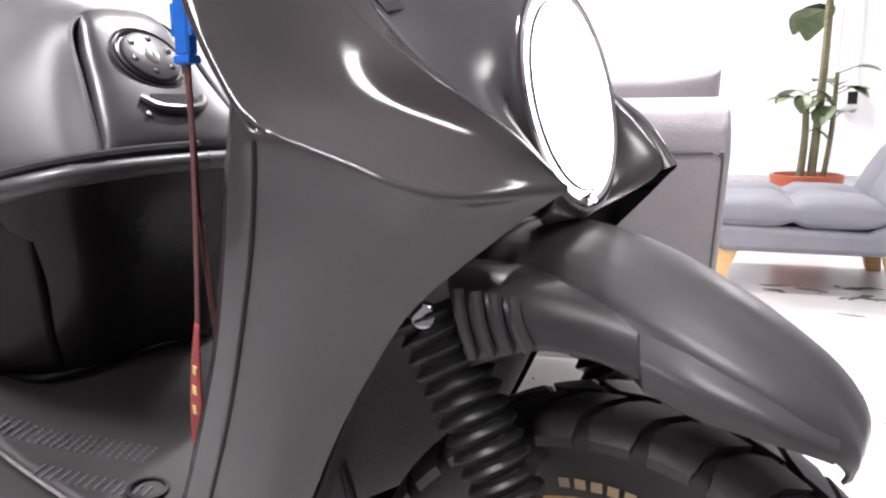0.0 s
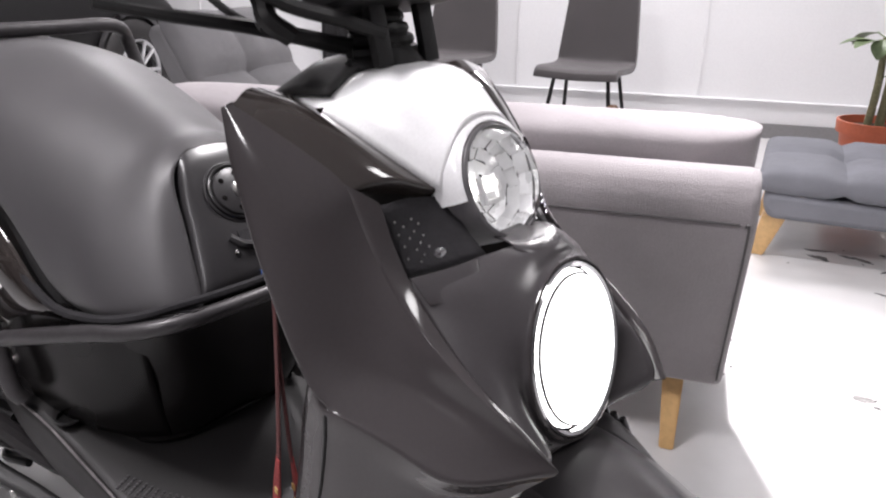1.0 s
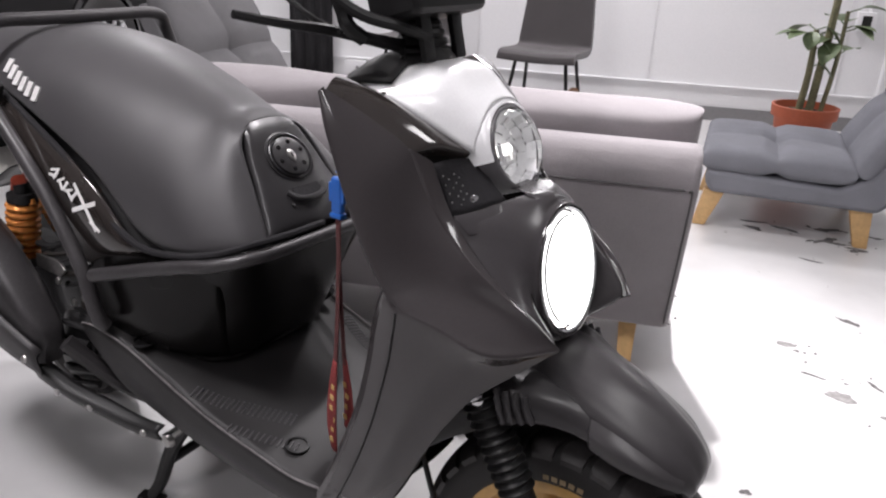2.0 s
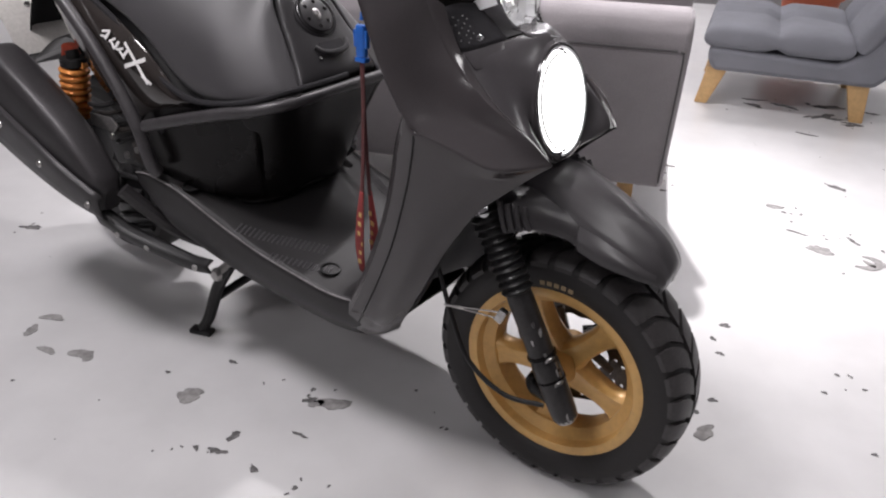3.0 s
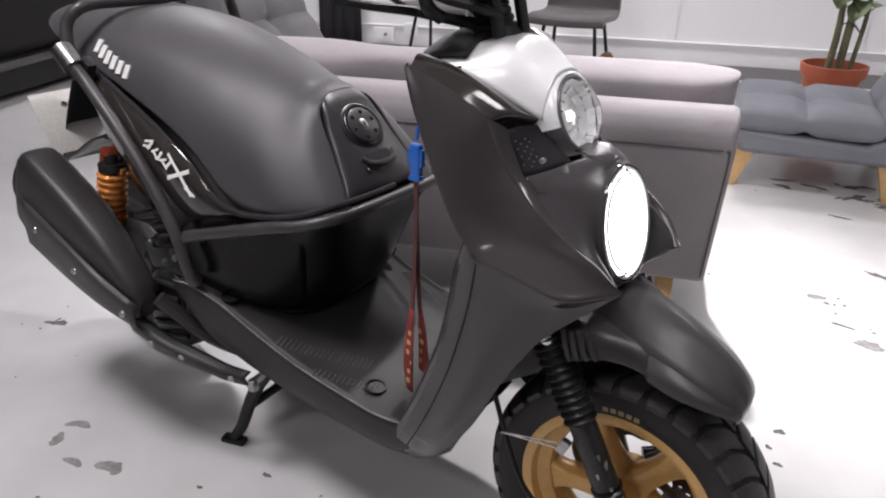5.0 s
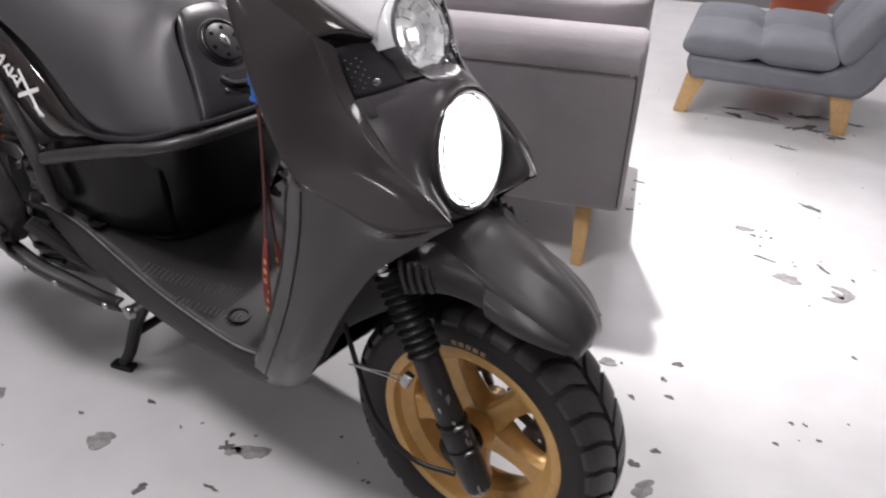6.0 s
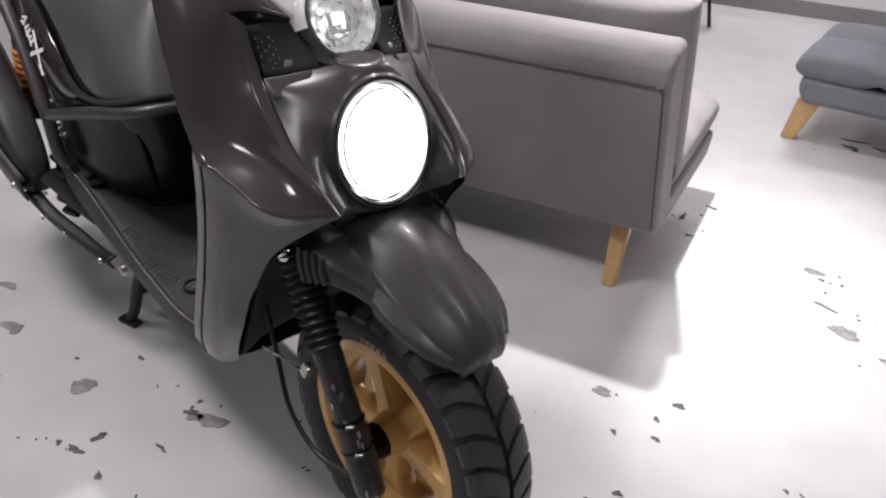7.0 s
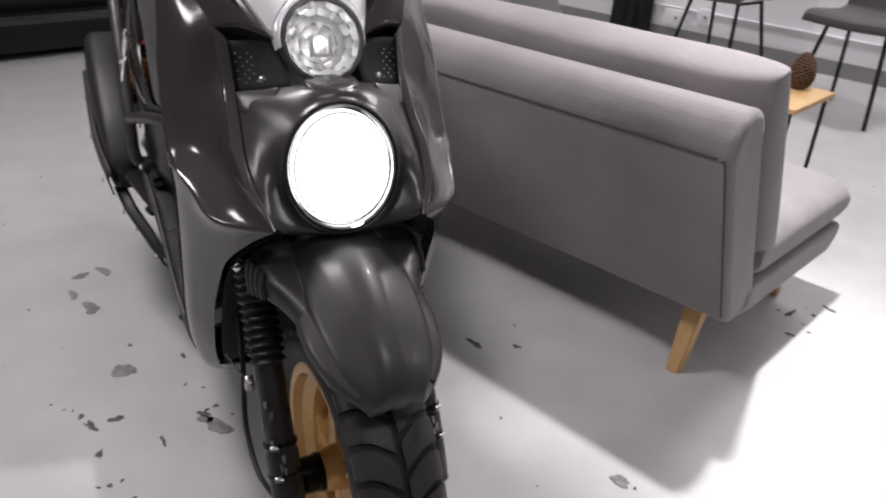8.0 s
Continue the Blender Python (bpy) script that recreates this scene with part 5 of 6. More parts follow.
# tank cover with fuel cap
rows = [
    [(-0.610, 0, 0.803), (-0.608, -0.030, 0.801), (-0.604, -0.050, 0.792), (-0.612, -0.060, 0.775)],
    [(-0.590, 0, 0.788), (-0.589, -0.032, 0.786), (-0.587, -0.055, 0.777), (-0.596, -0.066, 0.758)],
    [(-0.568, 0, 0.763), (-0.568, -0.036, 0.761), (-0.568, -0.063, 0.752), (-0.578, -0.075, 0.734)],
    [(-0.543, 0, 0.733), (-0.544, -0.040, 0.731), (-0.546, -0.070, 0.722), (-0.556, -0.082, 0.706)],
    [(-0.519, 0, 0.705), (-0.521, -0.044, 0.703), (-0.525, -0.078, 0.694), (-0.535, -0.090, 0.680)],
    [(-0.496, 0, 0.676), (-0.499, -0.048, 0.674), (-0.505, -0.085, 0.666), (-0.514, -0.097, 0.654)],
    [(-0.483, 0, 0.652), (-0.487, -0.050, 0.650), (-0.495, -0.090, 0.644), (-0.504, -0.102, 0.634)],
    [(-0.492, 0, 0.634), (-0.496, -0.050, 0.632), (-0.504, -0.088, 0.628), (-0.512, -0.100, 0.622)],
]
cover = part("tank_cover", loft(rows, 5, 5, mirror=True), SATINBLACK, scooter, "black moulded tank cover", solid=0.004, angle=60)
# dark shadow joint round the cover
part("cover_joint", tube([(x - 0.002, s * (abs(y) + 0.001), z + 0.002) for s, q in ((-1, rows[::-1]), (1, rows)) for x, y, z in [r[3] for r in q]], 0.0042, 6, 3), DEEPBLACK, cover, "dark joint round the cover")
PLATE = facing((-0.556, 0, 0.7475), (0.767, 0, 0.642)) @ pose(0, -0.004, 0)
part("cap_well", lathe([(0.0455, -0.004), (0.0455, 0.0012), (0.0432, 0.0022), (0.0415, -0.002)], PLATE, 48), SATINBLACK, cover)
cap = part("fuel_cap", lathe([(0.0405, -0.006), (0.0405, 0.0035), (0.0390, 0.0050), (0.0370, 0.0010), (0.0350, 0.0010), (0.0340, 0.0050), (0.032, 0.0060), (0, 0.0060)], PLATE, 48), SATINBLACK, cover, "round black fuel cap")
for k in range(6):
    a = radians(60 * k + 15)
    part("cap_screw", lathe([(0, 0.0015), (0.0035, 0.001), (0.0042, 0)], PLATE @ pose(0.025 * math.cos(a), 0.025 * math.sin(a), 0.0058), 10), BLACKGLOSS, cap)
part("key_lock", lathe([(0, 0.003), (0.006, 0.003), (0.009, 0.0015), (0.0095, 0)], PLATE @ pose(0, 0, 0.0058) @ Matrix.Diagonal((0.85, 1.25, 1, 1)), 20), STEEL, cap, "bright key lock")
part("key_slot", block((0.0022, 0.0075, 0.001), PLATE @ pose(0, 0, 0.0090), 0.0), BLACK, cap)
# flat black slab painted in as the shade of the recess, no hollow
hook = part("hook_shade_patch", slab([(-0.030, -0.002), (-0.027, 0.010), (0.027, 0.010), (0.030, -0.002), (0.022, -0.012), (-0.022, -0.012)], PLATE @ pose(0, -0.063, -0.0004), 0.0015, 0.0), DEEPBLACK, cover, "flat black patch for the shaded recess under the cap")
part("hook_lip", tube([PLATE @ Vector(p) for p in ((-0.040, -0.058, -0.001), (-0.027, -0.073, 0.003), (0, -0.078, 0.005), (0.027, -0.073, 0.003), (0.040, -0.058, -0.001))], 0.0055, 8, 5), SATINBLACK, hook)
part("pin", lathe([(0, 0.003), (0.003, 0.002), (0.003, 0)], PLATE @ pose(-0.042, -0.080, -0.001), 8), STEEL, cover)

# underseat box
rows = [
    [(-0.478, 0, 0.636), (-0.476, -0.08, 0.636), (-0.474, -0.125, 0.636), (-0.510, -0.160, 0.630), (-0.600, -0.182, 0.605), (-0.750, -0.188, 0.602), (-0.90, -0.188, 0.63)],
    [(-0.510, 0, 0.590), (-0.508, -0.07, 0.590), (-0.510, -0.108, 0.588), (-0.532, -0.142, 0.582), (-0.600, -0.172, 0.570), (-0.750, -0.180, 0.565), (-0.90, -0.180, 0.57)],
    [(-0.535, 0, 0.520), (-0.533, -0.06, 0.520), (-0.538, -0.095, 0.518), (-0.556, -0.118, 0.512), (-0.605, -0.140, 0.505), (-0.750, -0.160, 0.500), (-0.90, -0.165, 0.51)],
    [(-0.558, 0, 0.455), (-0.556, -0.05, 0.455), (-0.562, -0.080, 0.452), (-0.578, -0.104, 0.445), (-0.615, -0.124, 0.432), (-0.730, -0.145, 0.430), (-0.88, -0.150, 0.45)],
    [(-0.590, 0, 0.395), (-0.588, -0.045, 0.395), (-0.592, -0.072, 0.392), (-0.606, -0.092, 0.385), (-0.630, -0.112, 0.380), (-0.720, -0.130, 0.385), (-0.86, -0.130, 0.40)],
]
part("underseat_box", loft(rows, 4, 4, mirror=True), BLACKGLOSS, scooter, "black underseat body", solid=0.004)
part("box_ridge", tube([(-0.705, -0.152, 0.392), (-0.640, -0.126, 0.386), (-0.612, -0.100, 0.390), (-0.597, -0.070, 0.395), (-0.592, 0.0, 0.398), (-0.597, 0.070, 0.395)], 0.007, 8, 5), BLACKGLOSS, scooter, "rolled lower edge of the underseat body")
part("seat_band", tube([(-0.478, 0.0, 0.648), (-0.482, -0.07, 0.646), (-0.500, -0.128, 0.640), (-0.53, -0.176, 0.630), (-0.60, -0.196, 0.614), (-0.69, -0.204, 0.608), (-0.78, -0.206, 0.645), (-0.86, -0.203, 0.706), (-1.01, -0.199, 0.770), (-1.20, -0.174, 0.818)], 0.006, 8, 5), DEEPBLACK, scooter, "dark joint under the seat")
base = [[(x, 0, t), (x, -w, t), (x, -w - 0.012, (t + b) / 2), (x, -w, b), (x, 0, b)] for x, w, t, b in ((-0.64, 0.165, 0.605, 0.50), (-0.74, 0.172, 0.640, 0.52), (-0.84, 0.172, 0.742, 0.56), (-1.00, 0.158, 0.830, 0.64), (-1.15, 0.148, 0.840, 0.70), (-1.36, 0.10, 0.845, 0.78))]
part("seat_base", loft(base, 2, 3, mirror=True), BLACK, scooter, "black body below the seat")

# black panel between footboard and side bar
for sy in (-1, 1):
    pan = [
        [(-0.875, -0.204, 0.500), (-0.800, -0.210, 0.572), (-0.720, -0.207, 0.592), (-0.620, -0.194, 0.604), (-0.545, -0.166, 0.616)],
        [(-0.872, -0.208, 0.462), (-0.790, -0.212, 0.520), (-0.710, -0.205, 0.540), (-0.625, -0.184, 0.550), (-0.560, -0.150, 0.560)],
        [(-0.860, -0.208, 0.436), (-0.775, -0.206, 0.460), (-0.700, -0.194, 0.470), (-0.635, -0.166, 0.475), (-0.585, -0.128, 0.480)],
        [(-0.845, -0.206, 0.424), (-0.765, -0.198, 0.418), (-0.695, -0.180, 0.408), (-0.645, -0.148, 0.400), (-0.605, -0.108, 0.395)],
    ]
    p = part("side_panel", loft(pan if sy < 0 else mirrored(pan), 5, 5), BLACKGLOSS, scooter, "black moulded side panel", solid=0.003)
    # black disc on the surface stands in for shade inside the hole
    part("screw_hole_shade", lathe([(0, 0.0006), (0.009, 0.0006), (0.010, 0)], facing((-0.775, sy * 0.2125, 0.530), (0.05, sy, -0.1)), 16), DEEPBLACK, p, "flat black disc for the shaded screw hole")

# side cowls with an emblem
for sy in (-1, 1):
    cowl = [
        [(-0.660, -0.196, 0.592), (-0.700, -0.198, 0.580), (-0.760, -0.200, 0.560), (-0.820, -0.202, 0.545)],
        [(-0.720, -0.203, 0.618), (-0.740, -0.214, 0.600), (-0.790, -0.218, 0.580), (-0.870, -0.207, 0.528)],
        [(-0.800, -0.205, 0.684), (-0.815, -0.222, 0.664), (-0.860, -0.226, 0.632), (-0.950, -0.207, 0.560)],
        [(-0.900, -0.203, 0.732), (-0.915, -0.218, 0.714), (-0.950, -0.224, 0.688), (-1.030, -0.202, 0.622)],
        [(-1.030, -0.199, 0.780), (-1.040, -0.212, 0.764), (-1.060, -0.216, 0.744), (-1.120, -0.188, 0.702)],
        [(-1.200, -0.172, 0.822), (-1.205, -0.182, 0.812), (-1.215, -0.184, 0.800), (-1.230, -0.156, 0.790)],
    ]
    c = part("side_cowl", loft(cowl if sy < 0 else mirrored(cowl), 5, 5), BROWNPAINT, scooter, "dark bronze gloss side cowl", solid=0.003)
    if sy < 0:
        m = facing((-0.812, -0.2305, 0.668), (0.05, -0.93, 0.36), up=(0.25, 0, 0.97)) @ pose(0, 0, 0.002)
        for k, (x, y, w, h, tilt) in enumerate(((-0.066, 0.012, 0.020, 0.005, 25), (-0.066, 0.003, 0.018, 0.005, 15), (-0.060, 0.007, 0.005, 0.020, -20), (-0.045, 0.006, 0.016, 0.005, 40), (-0.040, 0.000, 0.016, 0.005, -30), (-0.030, 0.004, 0.005, 0.020, -15), (-0.020, 0.002, 0.016, 0.005, 30), (-0.012, -0.003, 0.018, 0.005, -20), (-0.004, 0.002, 0.005, 0.018, -25), (0.026, 0.000, 0.085, 0.006, -22), (0.024, -0.001, 0.048, 0.009, 38), (0.060, -0.012, 0.026, 0.005, -4))):
            part("emblem_stroke", block((w, h * 0.7, 0.0012), m @ Matrix.Scale(1.2, 4) @ pose(x, y, 0.0003 * k, 0, 0, tilt), 0.0), WHITEMARK, c, "white emblem stroke")

# grab rail and side bars
for sy in (-1, 1):
    y = sy * 0.238
    b = part("side_bar", tube([(-1.10, sy * 0.232, 0.815)] * (sy < 0) + [(-1.03, y, 0.772), (-0.90, y, 0.655), (-0.82, y, 0.545), (-0.790, y, 0.465), (-0.785, sy * 0.228, 0.440)], 0.0125, 12, 6), BARMAT, scooter, "dark grey tubular side bar")
    part("cross_bar", tube([(-0.785, y, 0.540), (-0.70, sy * 0.228, 0.568), (-0.60, sy * 0.206, 0.597), (-0.535, sy * 0.186, 0.612), (-0.490, sy * 0.150, 0.624), (-0.472, sy * 0.090, 0.630), (-0.468, 0, 0.632)], [0.0115, 0.0115, 0.0115, 0.0110, 0.0105, 0.010, 0.010], 12, 6), BARMAT, b, "dark grey tube under the seat")
    if sy < 0:
        part("end_cap", tube([(-1.135, -0.230, 0.838), (-1.09, -0.232, 0.808)], 0.021, 14, 2), STEEL, b, "bright tube end")
        part("bracket", block((0.03, 0.02, 0.04), pose(-1.085, -0.212, 0.805, 0, 30, 0), 0.004), BLACK, b)
rail = [(-1.122, -0.214, 0.782), (-1.147, -0.210, 0.839), (-1.155, -0.200, 0.884), (-1.142, -0.182, 0.908), (-1.140, -0.150, 0.917), (-1.145, -0.080, 0.916)]
part("grab_rail", tube(rail + [(x, -y, z) for x, y, z in rail[::-1]], 0.0125, 12, 6), BARMAT, scooter, "dark rear grab rail")
part("tail", loft([[(-1.10, 0, 0.83), (-1.10, -0.12, 0.82), (-1.10, -0.16, 0.78), (-1.10, -0.13, 0.70)], [(-1.35, 0, 0.85), (-1.35, -0.08, 0.84), (-1.35, -0.10, 0.80), (-1.35, -0.08, 0.75)], [(-1.48, 0, 0.83), (-1.48, -0.05, 0.82), (-1.48, -0.06, 0.79), (-1.48, -0.05, 0.77)]], 3, 4, mirror=True), BLACKGLOSS, scooter, "black tail", solid=0.003)

# rear fender tongue with the plate, seen from its bare back
tongue = [[(-1.38, 0, 0.800), (-1.38, -0.055, 0.798), (-1.38, -0.072, 0.780)], [(-1.44, 0, 0.715), (-1.44, -0.058, 0.713), (-1.43, -0.075, 0.700)], [(-1.50, 0, 0.620), (-1.50, -0.058, 0.618), (-1.49, -0.072, 0.606)], [(-1.59, 0, 0.470), (-1.59, -0.050, 0.468), (-1.58, -0.062, 0.458)]]
fender = part("rear_fender", loft(tongue, 4, 4, mirror=True), BLACK, scooter, "black plastic rear mudguard tongue", solid=0.004)
plate = part("plate", block((0.245, 0.160, 0.002), facing((-1.522, 0, 0.592), (0.83, 0, 0.55)), 0.0008), PLATEMAT, fender, "bare pale metal back of the plate")
for y in (-0.07, 0.07):
    part("bolt", lathe([(0, 0.006), (0.006, 0.006), (0.0075, 0.002), (0.0075, 0)], facing((-1.495, y, 0.640), (0.83, 0, 0.55)), 10), STEEL, plate)

# footboard
rows = [
    [(-0.285, 0, 0.322), (-0.285, -0.080, 0.322), (-0.285, -0.150, 0.320), (-0.280, -0.185, 0.318)],
    [(-0.360, 0, 0.335), (-0.360, -0.080, 0.330), (-0.360, -0.150, 0.322), (-0.360, -0.197, 0.316)],
    [(-0.460, 0, 0.362), (-0.460, -0.080, 0.350), (-0.460, -0.150, 0.336), (-0.460, -0.202, 0.330)],
    [(-0.560, 0, 0.385), (-0.560, -0.080, 0.372), (-0.560, -0.150, 0.352), (-0.560, -0.205, 0.346)],
    [(-0.660, 0, 0.400), (-0.660, -0.080, 0.392), (-0.660, -0.150, 0.384), (-0.660, -0.208, 0.374)],
    [(-0.740, 0, 0.412), (-0.740, -0.110, 0.412), (-0.740, -0.170, 0.412), (-0.740, -0.216, 0.408)],
    [(-0.820, 0, 0.420), (-0.820, -0.130, 0.426), (-0.820, -0.185, 0.428), (-0.820, -0.224, 0.424)],
    [(-0.885, 0, 0.420), (-0.875, -0.160, 0.420), (-0.872, -0.195, 0.418), (-0.868, -0.222, 0.412)],
]
deck = part("footboard", loft(rows, 4, 4, mirror=True), DECKMAT, scooter, "dark grey ribbed plastic footboard", solid=0.005)
for sy in (-1, 1):
    sk = [
        [(-0.872, -0.224, 0.415), (-0.868, -0.222, 0.392), (-0.860, -0.214, 0.372)],
        [(-0.820, -0.226, 0.424), (-0.815, -0.224, 0.370), (-0.800, -0.206, 0.312)],
        [(-0.740, -0.218, 0.408), (-0.735, -0.216, 0.345), (-0.725, -0.196, 0.282)],
        [(-0.640, -0.210, 0.370), (-0.640, -0.208, 0.312), (-0.635, -0.186, 0.256)],
        [(-0.540, -0.206, 0.342), (-0.540, -0.204, 0.290), (-0.535, -0.180, 0.240)],
        [(-0.440, -0.203, 0.327), (-0.440, -0.200, 0.278), (-0.435, -0.174, 0.230)],
        [(-0.350, -0.198, 0.316), (-0.350, -0.194, 0.268), (-0.350, -0.166, 0.224)],
        [(-0.270, -0.184, 0.318), (-0.275, -0.180, 0.270), (-0.290, -0.155, 0.232)],
    ]
    part("side_skirt", loft(sk if sy < 0 else mirrored(sk), 4, 5), DECKMAT, scooter, "grey plastic side skirt", solid=0.004)
    part("worn_edge", tube([(x, y if sy < 0 else -y, z + 0.001) for x, y, z in [r[0] for r in sk]], 0.0020, 6, 4), EDGE, deck, "pale worn footboard edge")
    for x, y, z in ((-0.396, 0.149, 0.328), (-0.731, 0.192, 0.4135)):
        part("deck_plug", lathe([(0.020, 0.0), (0.020, 0.003), (0.016, 0.0035), (0.0155, -0.002), (0, -0.002)], pose(x, sy * y, z, 0, 6, 0), 24), BLACK, deck, "round rubber plug")
    # embossed grip dots
    for p0, p1, wide, nx in (((-0.605, -0.186), (-0.440, -0.116), 0.020, 20), ((-0.505, -0.196), (-0.395, -0.152), 0.014, 13), ((-0.850, -0.195), (-0.775, -0.185), 0.030, 10)):
        bm = bmesh.new()
        for i in range(nx):
            for j in range(5):
                f = i / (nx - 1)
                x, y = p0[0] + (p1[0] - p0[0]) * f + 0.3 * wide * (j / 4 - 0.5), -(p0[1] + (p1[1] - p0[1]) * f) + wide * (j / 4 - 0.5)
                xs = [r[0][0] for r in rows]
                k = max(0, min(len(xs) - 2, sum(1 for q in xs if q > x) - 1))
                f = (x - xs[k]) / (xs[k + 1] - xs[k])
                za = [a[2] * (1 - f) + b[2] * f for a, b in zip(rows[k], rows[k + 1])]
                ya = [-a[1] * (1 - f) - b[1] * f for a, b in zip(rows[k], rows[k + 1])]
                z = float(np.interp(y, ya, za))
                lathe([(0, 0.0014), (0.0018, 0.0010), (0.0026, -0.001)], pose(x, sy * y, z), 6, bm=bm)
        d = part("grip_dots", bm, TUBEMAT, deck)
        d["kind"] = "stuff"
part("belly_pan", loft([[(-0.290, 0, 0.228), (-0.288, -0.08, 0.228), (-0.285, -0.130, 0.240)], [(-0.33, 0, 0.215), (-0.33, -0.10, 0.215), (-0.33, -0.160, 0.226)], [(-0.55, 0, 0.215), (-0.55, -0.12, 0.220), (-0.55, -0.178, 0.242)], [(-0.75, 0, 0.25), (-0.75, -0.12, 0.255), (-0.75, -0.19, 0.290)]], 3, 4, mirror=True), BLACK, scooter, "black belly pan", solid=0.003)
guard = [
    [(-0.060, 0, 0.600), (-0.062, -0.07, 0.598), (-0.068, -0.112, 0.580), (-0.084, -0.142, 0.552)],
    [(-0.155, 0, 0.520), (-0.145, -0.085, 0.512), (-0.124, -0.126, 0.500), (-0.120, -0.152, 0.490)],
    [(-0.205, 0, 0.410), (-0.190, -0.085, 0.405), (-0.166, -0.128, 0.402), (-0.157, -0.155, 0.410)],
    [(-0.245, 0, 0.325), (-0.228, -0.085, 0.324), (-0.206, -0.128, 0.324), (-0.196, -0.153, 0.335)],
    [(-0.285, 0, 0.274), (-0.268, -0.085, 0.274), (-0.244, -0.122, 0.278), (-0.232, -0.146, 0.280)],
]
part("front_inner_guard", loft(guard, 4, 4, mirror=True), DEEPBLACK, scooter, "black inner wheel guard", solid=0.003)

# engine, exhaust, shock, rear wheel
eng = part("engine", block((0.24, 0.20, 0.18), pose(-0.90, -0.01, 0.35, 0, -8, 0), 0.03, 3), ENGINE, scooter, "dark grimy engine block")
cover = part("fan_cover", loft([[(-1.000, -0.190, 0.380), (-0.945, -0.205, 0.410), (-0.880, -0.200, 0.408)], [(-0.995, -0.212, 0.320), (-0.935, -0.222, 0.340), (-0.868, -0.212, 0.345)], [(-0.985, -0.205, 0.250), (-0.930, -0.212, 0.258), (-0.860, -0.205, 0.285)]], 4, 4), BLACK, eng, "black fan cover", solid=0.008)
for k in range(5):
    f = k / 4
    part("cooling_rib", tube([(-0.990 + 0.004 * k, -0.206 - 0.008 * math.sin(3 * f), 0.372 - 0.030 * k), (-0.940 + 0.003 * k, -0.220 - 0.008 * math.sin(3 * f), 0.392 - 0.031 * k), (-0.878 + 0.004 * k, -0.212 - 0.006 * math.sin(3 * f), 0.392 - 0.027 * k)], 0.0062, 8, 5), BLACK, eng, "raised rib of the fan cover")
part("air_box", block((0.13, 0.09, 0.10), pose(-1.02, -0.11, 0.42, 0, -18, 0), 0.02, 3), BLACK, eng, "black air box")
part("head_fitting", tube([(-0.84, -0.17, 0.425), (-0.87, -0.20, 0.450), (-0.91, -0.19, 0.455)], 0.010, 8, 3), ENGINE, eng)
part("cylinder_cover", block((0.06, 0.05, 0.05), pose(-0.865, -0.185, 0.448, 0, 22, 12), 0.012, 3), ENGINE, eng, "grimy cylinder cover")
for k in range(5):
    part("hose", tube([(-0.84 - 0.024 * k, -0.12, 0.485 + 0.018 * k), (-0.885 - 0.030 * k, -0.180 - 0.006 * (k % 3), 0.480 + 0.010 * k), (-0.960 - 0.022 * k, -0.196, 0.452 + 0.016 * k), (-1.02 - 0.02 * k, -0.165, 0.43 + 0.016 * k)], 0.0045 + 0.0013 * (k % 3), 7, 4), ENGINE if k % 2 else BLACK, eng, "grimy hose")
part("link_bracket", slab([(-0.04, -0.012), (0.03, -0.016), (0.045, 0.0), (0.02, 0.014), (-0.045, 0.012)], facing((-0.985, -0.205, 0.492), (0.1, -1, 0.2)), 0.006, 0.001), STEEL, eng, "worn steel bracket")
for x, z in ((-0.868, 0.462), (-0.91, 0.440), (-0.955, 0.470)):
    part("bolt", lathe([(0, 0.006), (0.007, 0.005), (0.008, 0)], facing((x, -0.212, z), (0, -1, 0.2)), 10), STEEL, eng)


def ring(c, hw, hh, lean=0.0, n=2.6):
    pts = []
    for k in range(14):
        a = 2 * math.pi * k / 14
        ca, sa = math.cos(a), math.sin(a)
        yy, zz = hw * math.copysign(abs(ca) ** (2 / n), ca), hh * math.copysign(abs(sa) ** (2 / n), sa)
        pts.append((c[0] + lean * zz, c[1] + yy, c[2] + zz))
    return pts


rows = [ring((-0.925, -0.256, 0.350), 0.018, 0.026, 0.4, 4), ring((-0.945, -0.260, 0.366), 0.032, 0.046, 0.4, 4), ring((-1.02, -0.264, 0.416), 0.042, 0.070, 0.4, 4), ring((-1.12, -0.268, 0.468), 0.046, 0.084, 0.4, 4), ring((-1.24, -0.270, 0.522), 0.048, 0.092, 0.4, 4), ring((-1.275, -0.270, 0.538), 0.045, 0.086, 0.4, 4), ring((-1.283, -0.270, 0.541), 0.036, 0.074, 0.4, 4)]
ex = part("exhaust", loft(rows, 3, 5, close=True, caps=True), EXHMAT, scooter, "matt black exhaust silencer with screwed heat guard")
guard = [[(-0.905, -0.288, 0.372), (-0.908, -0.300, 0.362), (-0.915, -0.292, 0.318)], [(-1.00, -0.308, 0.424), (-1.005, -0.320, 0.412), (-1.010, -0.306, 0.340)], [(-1.11, -0.313, 0.474), (-1.115, -0.326, 0.462), (-1.130, -0.312, 0.372)], [(-1.240, -0.316, 0.530), (-1.245, -0.328, 0.518), (-1.268, -0.314, 0.415)]]
part("heat_guard", loft(guard, 4, 5), EXHMAT, ex, "angular black heat guard", solid=0.004, angle=25)
top = [[(-1.050, -0.222, 0.512), (-1.056, -0.262, 0.522), (-1.064, -0.306, 0.490)], [(-1.140, -0.222, 0.560), (-1.146, -0.264, 0.572), (-1.156, -0.312, 0.532)], [(-1.235, -0.224, 0.606), (-1.240, -0.266, 0.618), (-1.250, -0.314, 0.575)]]
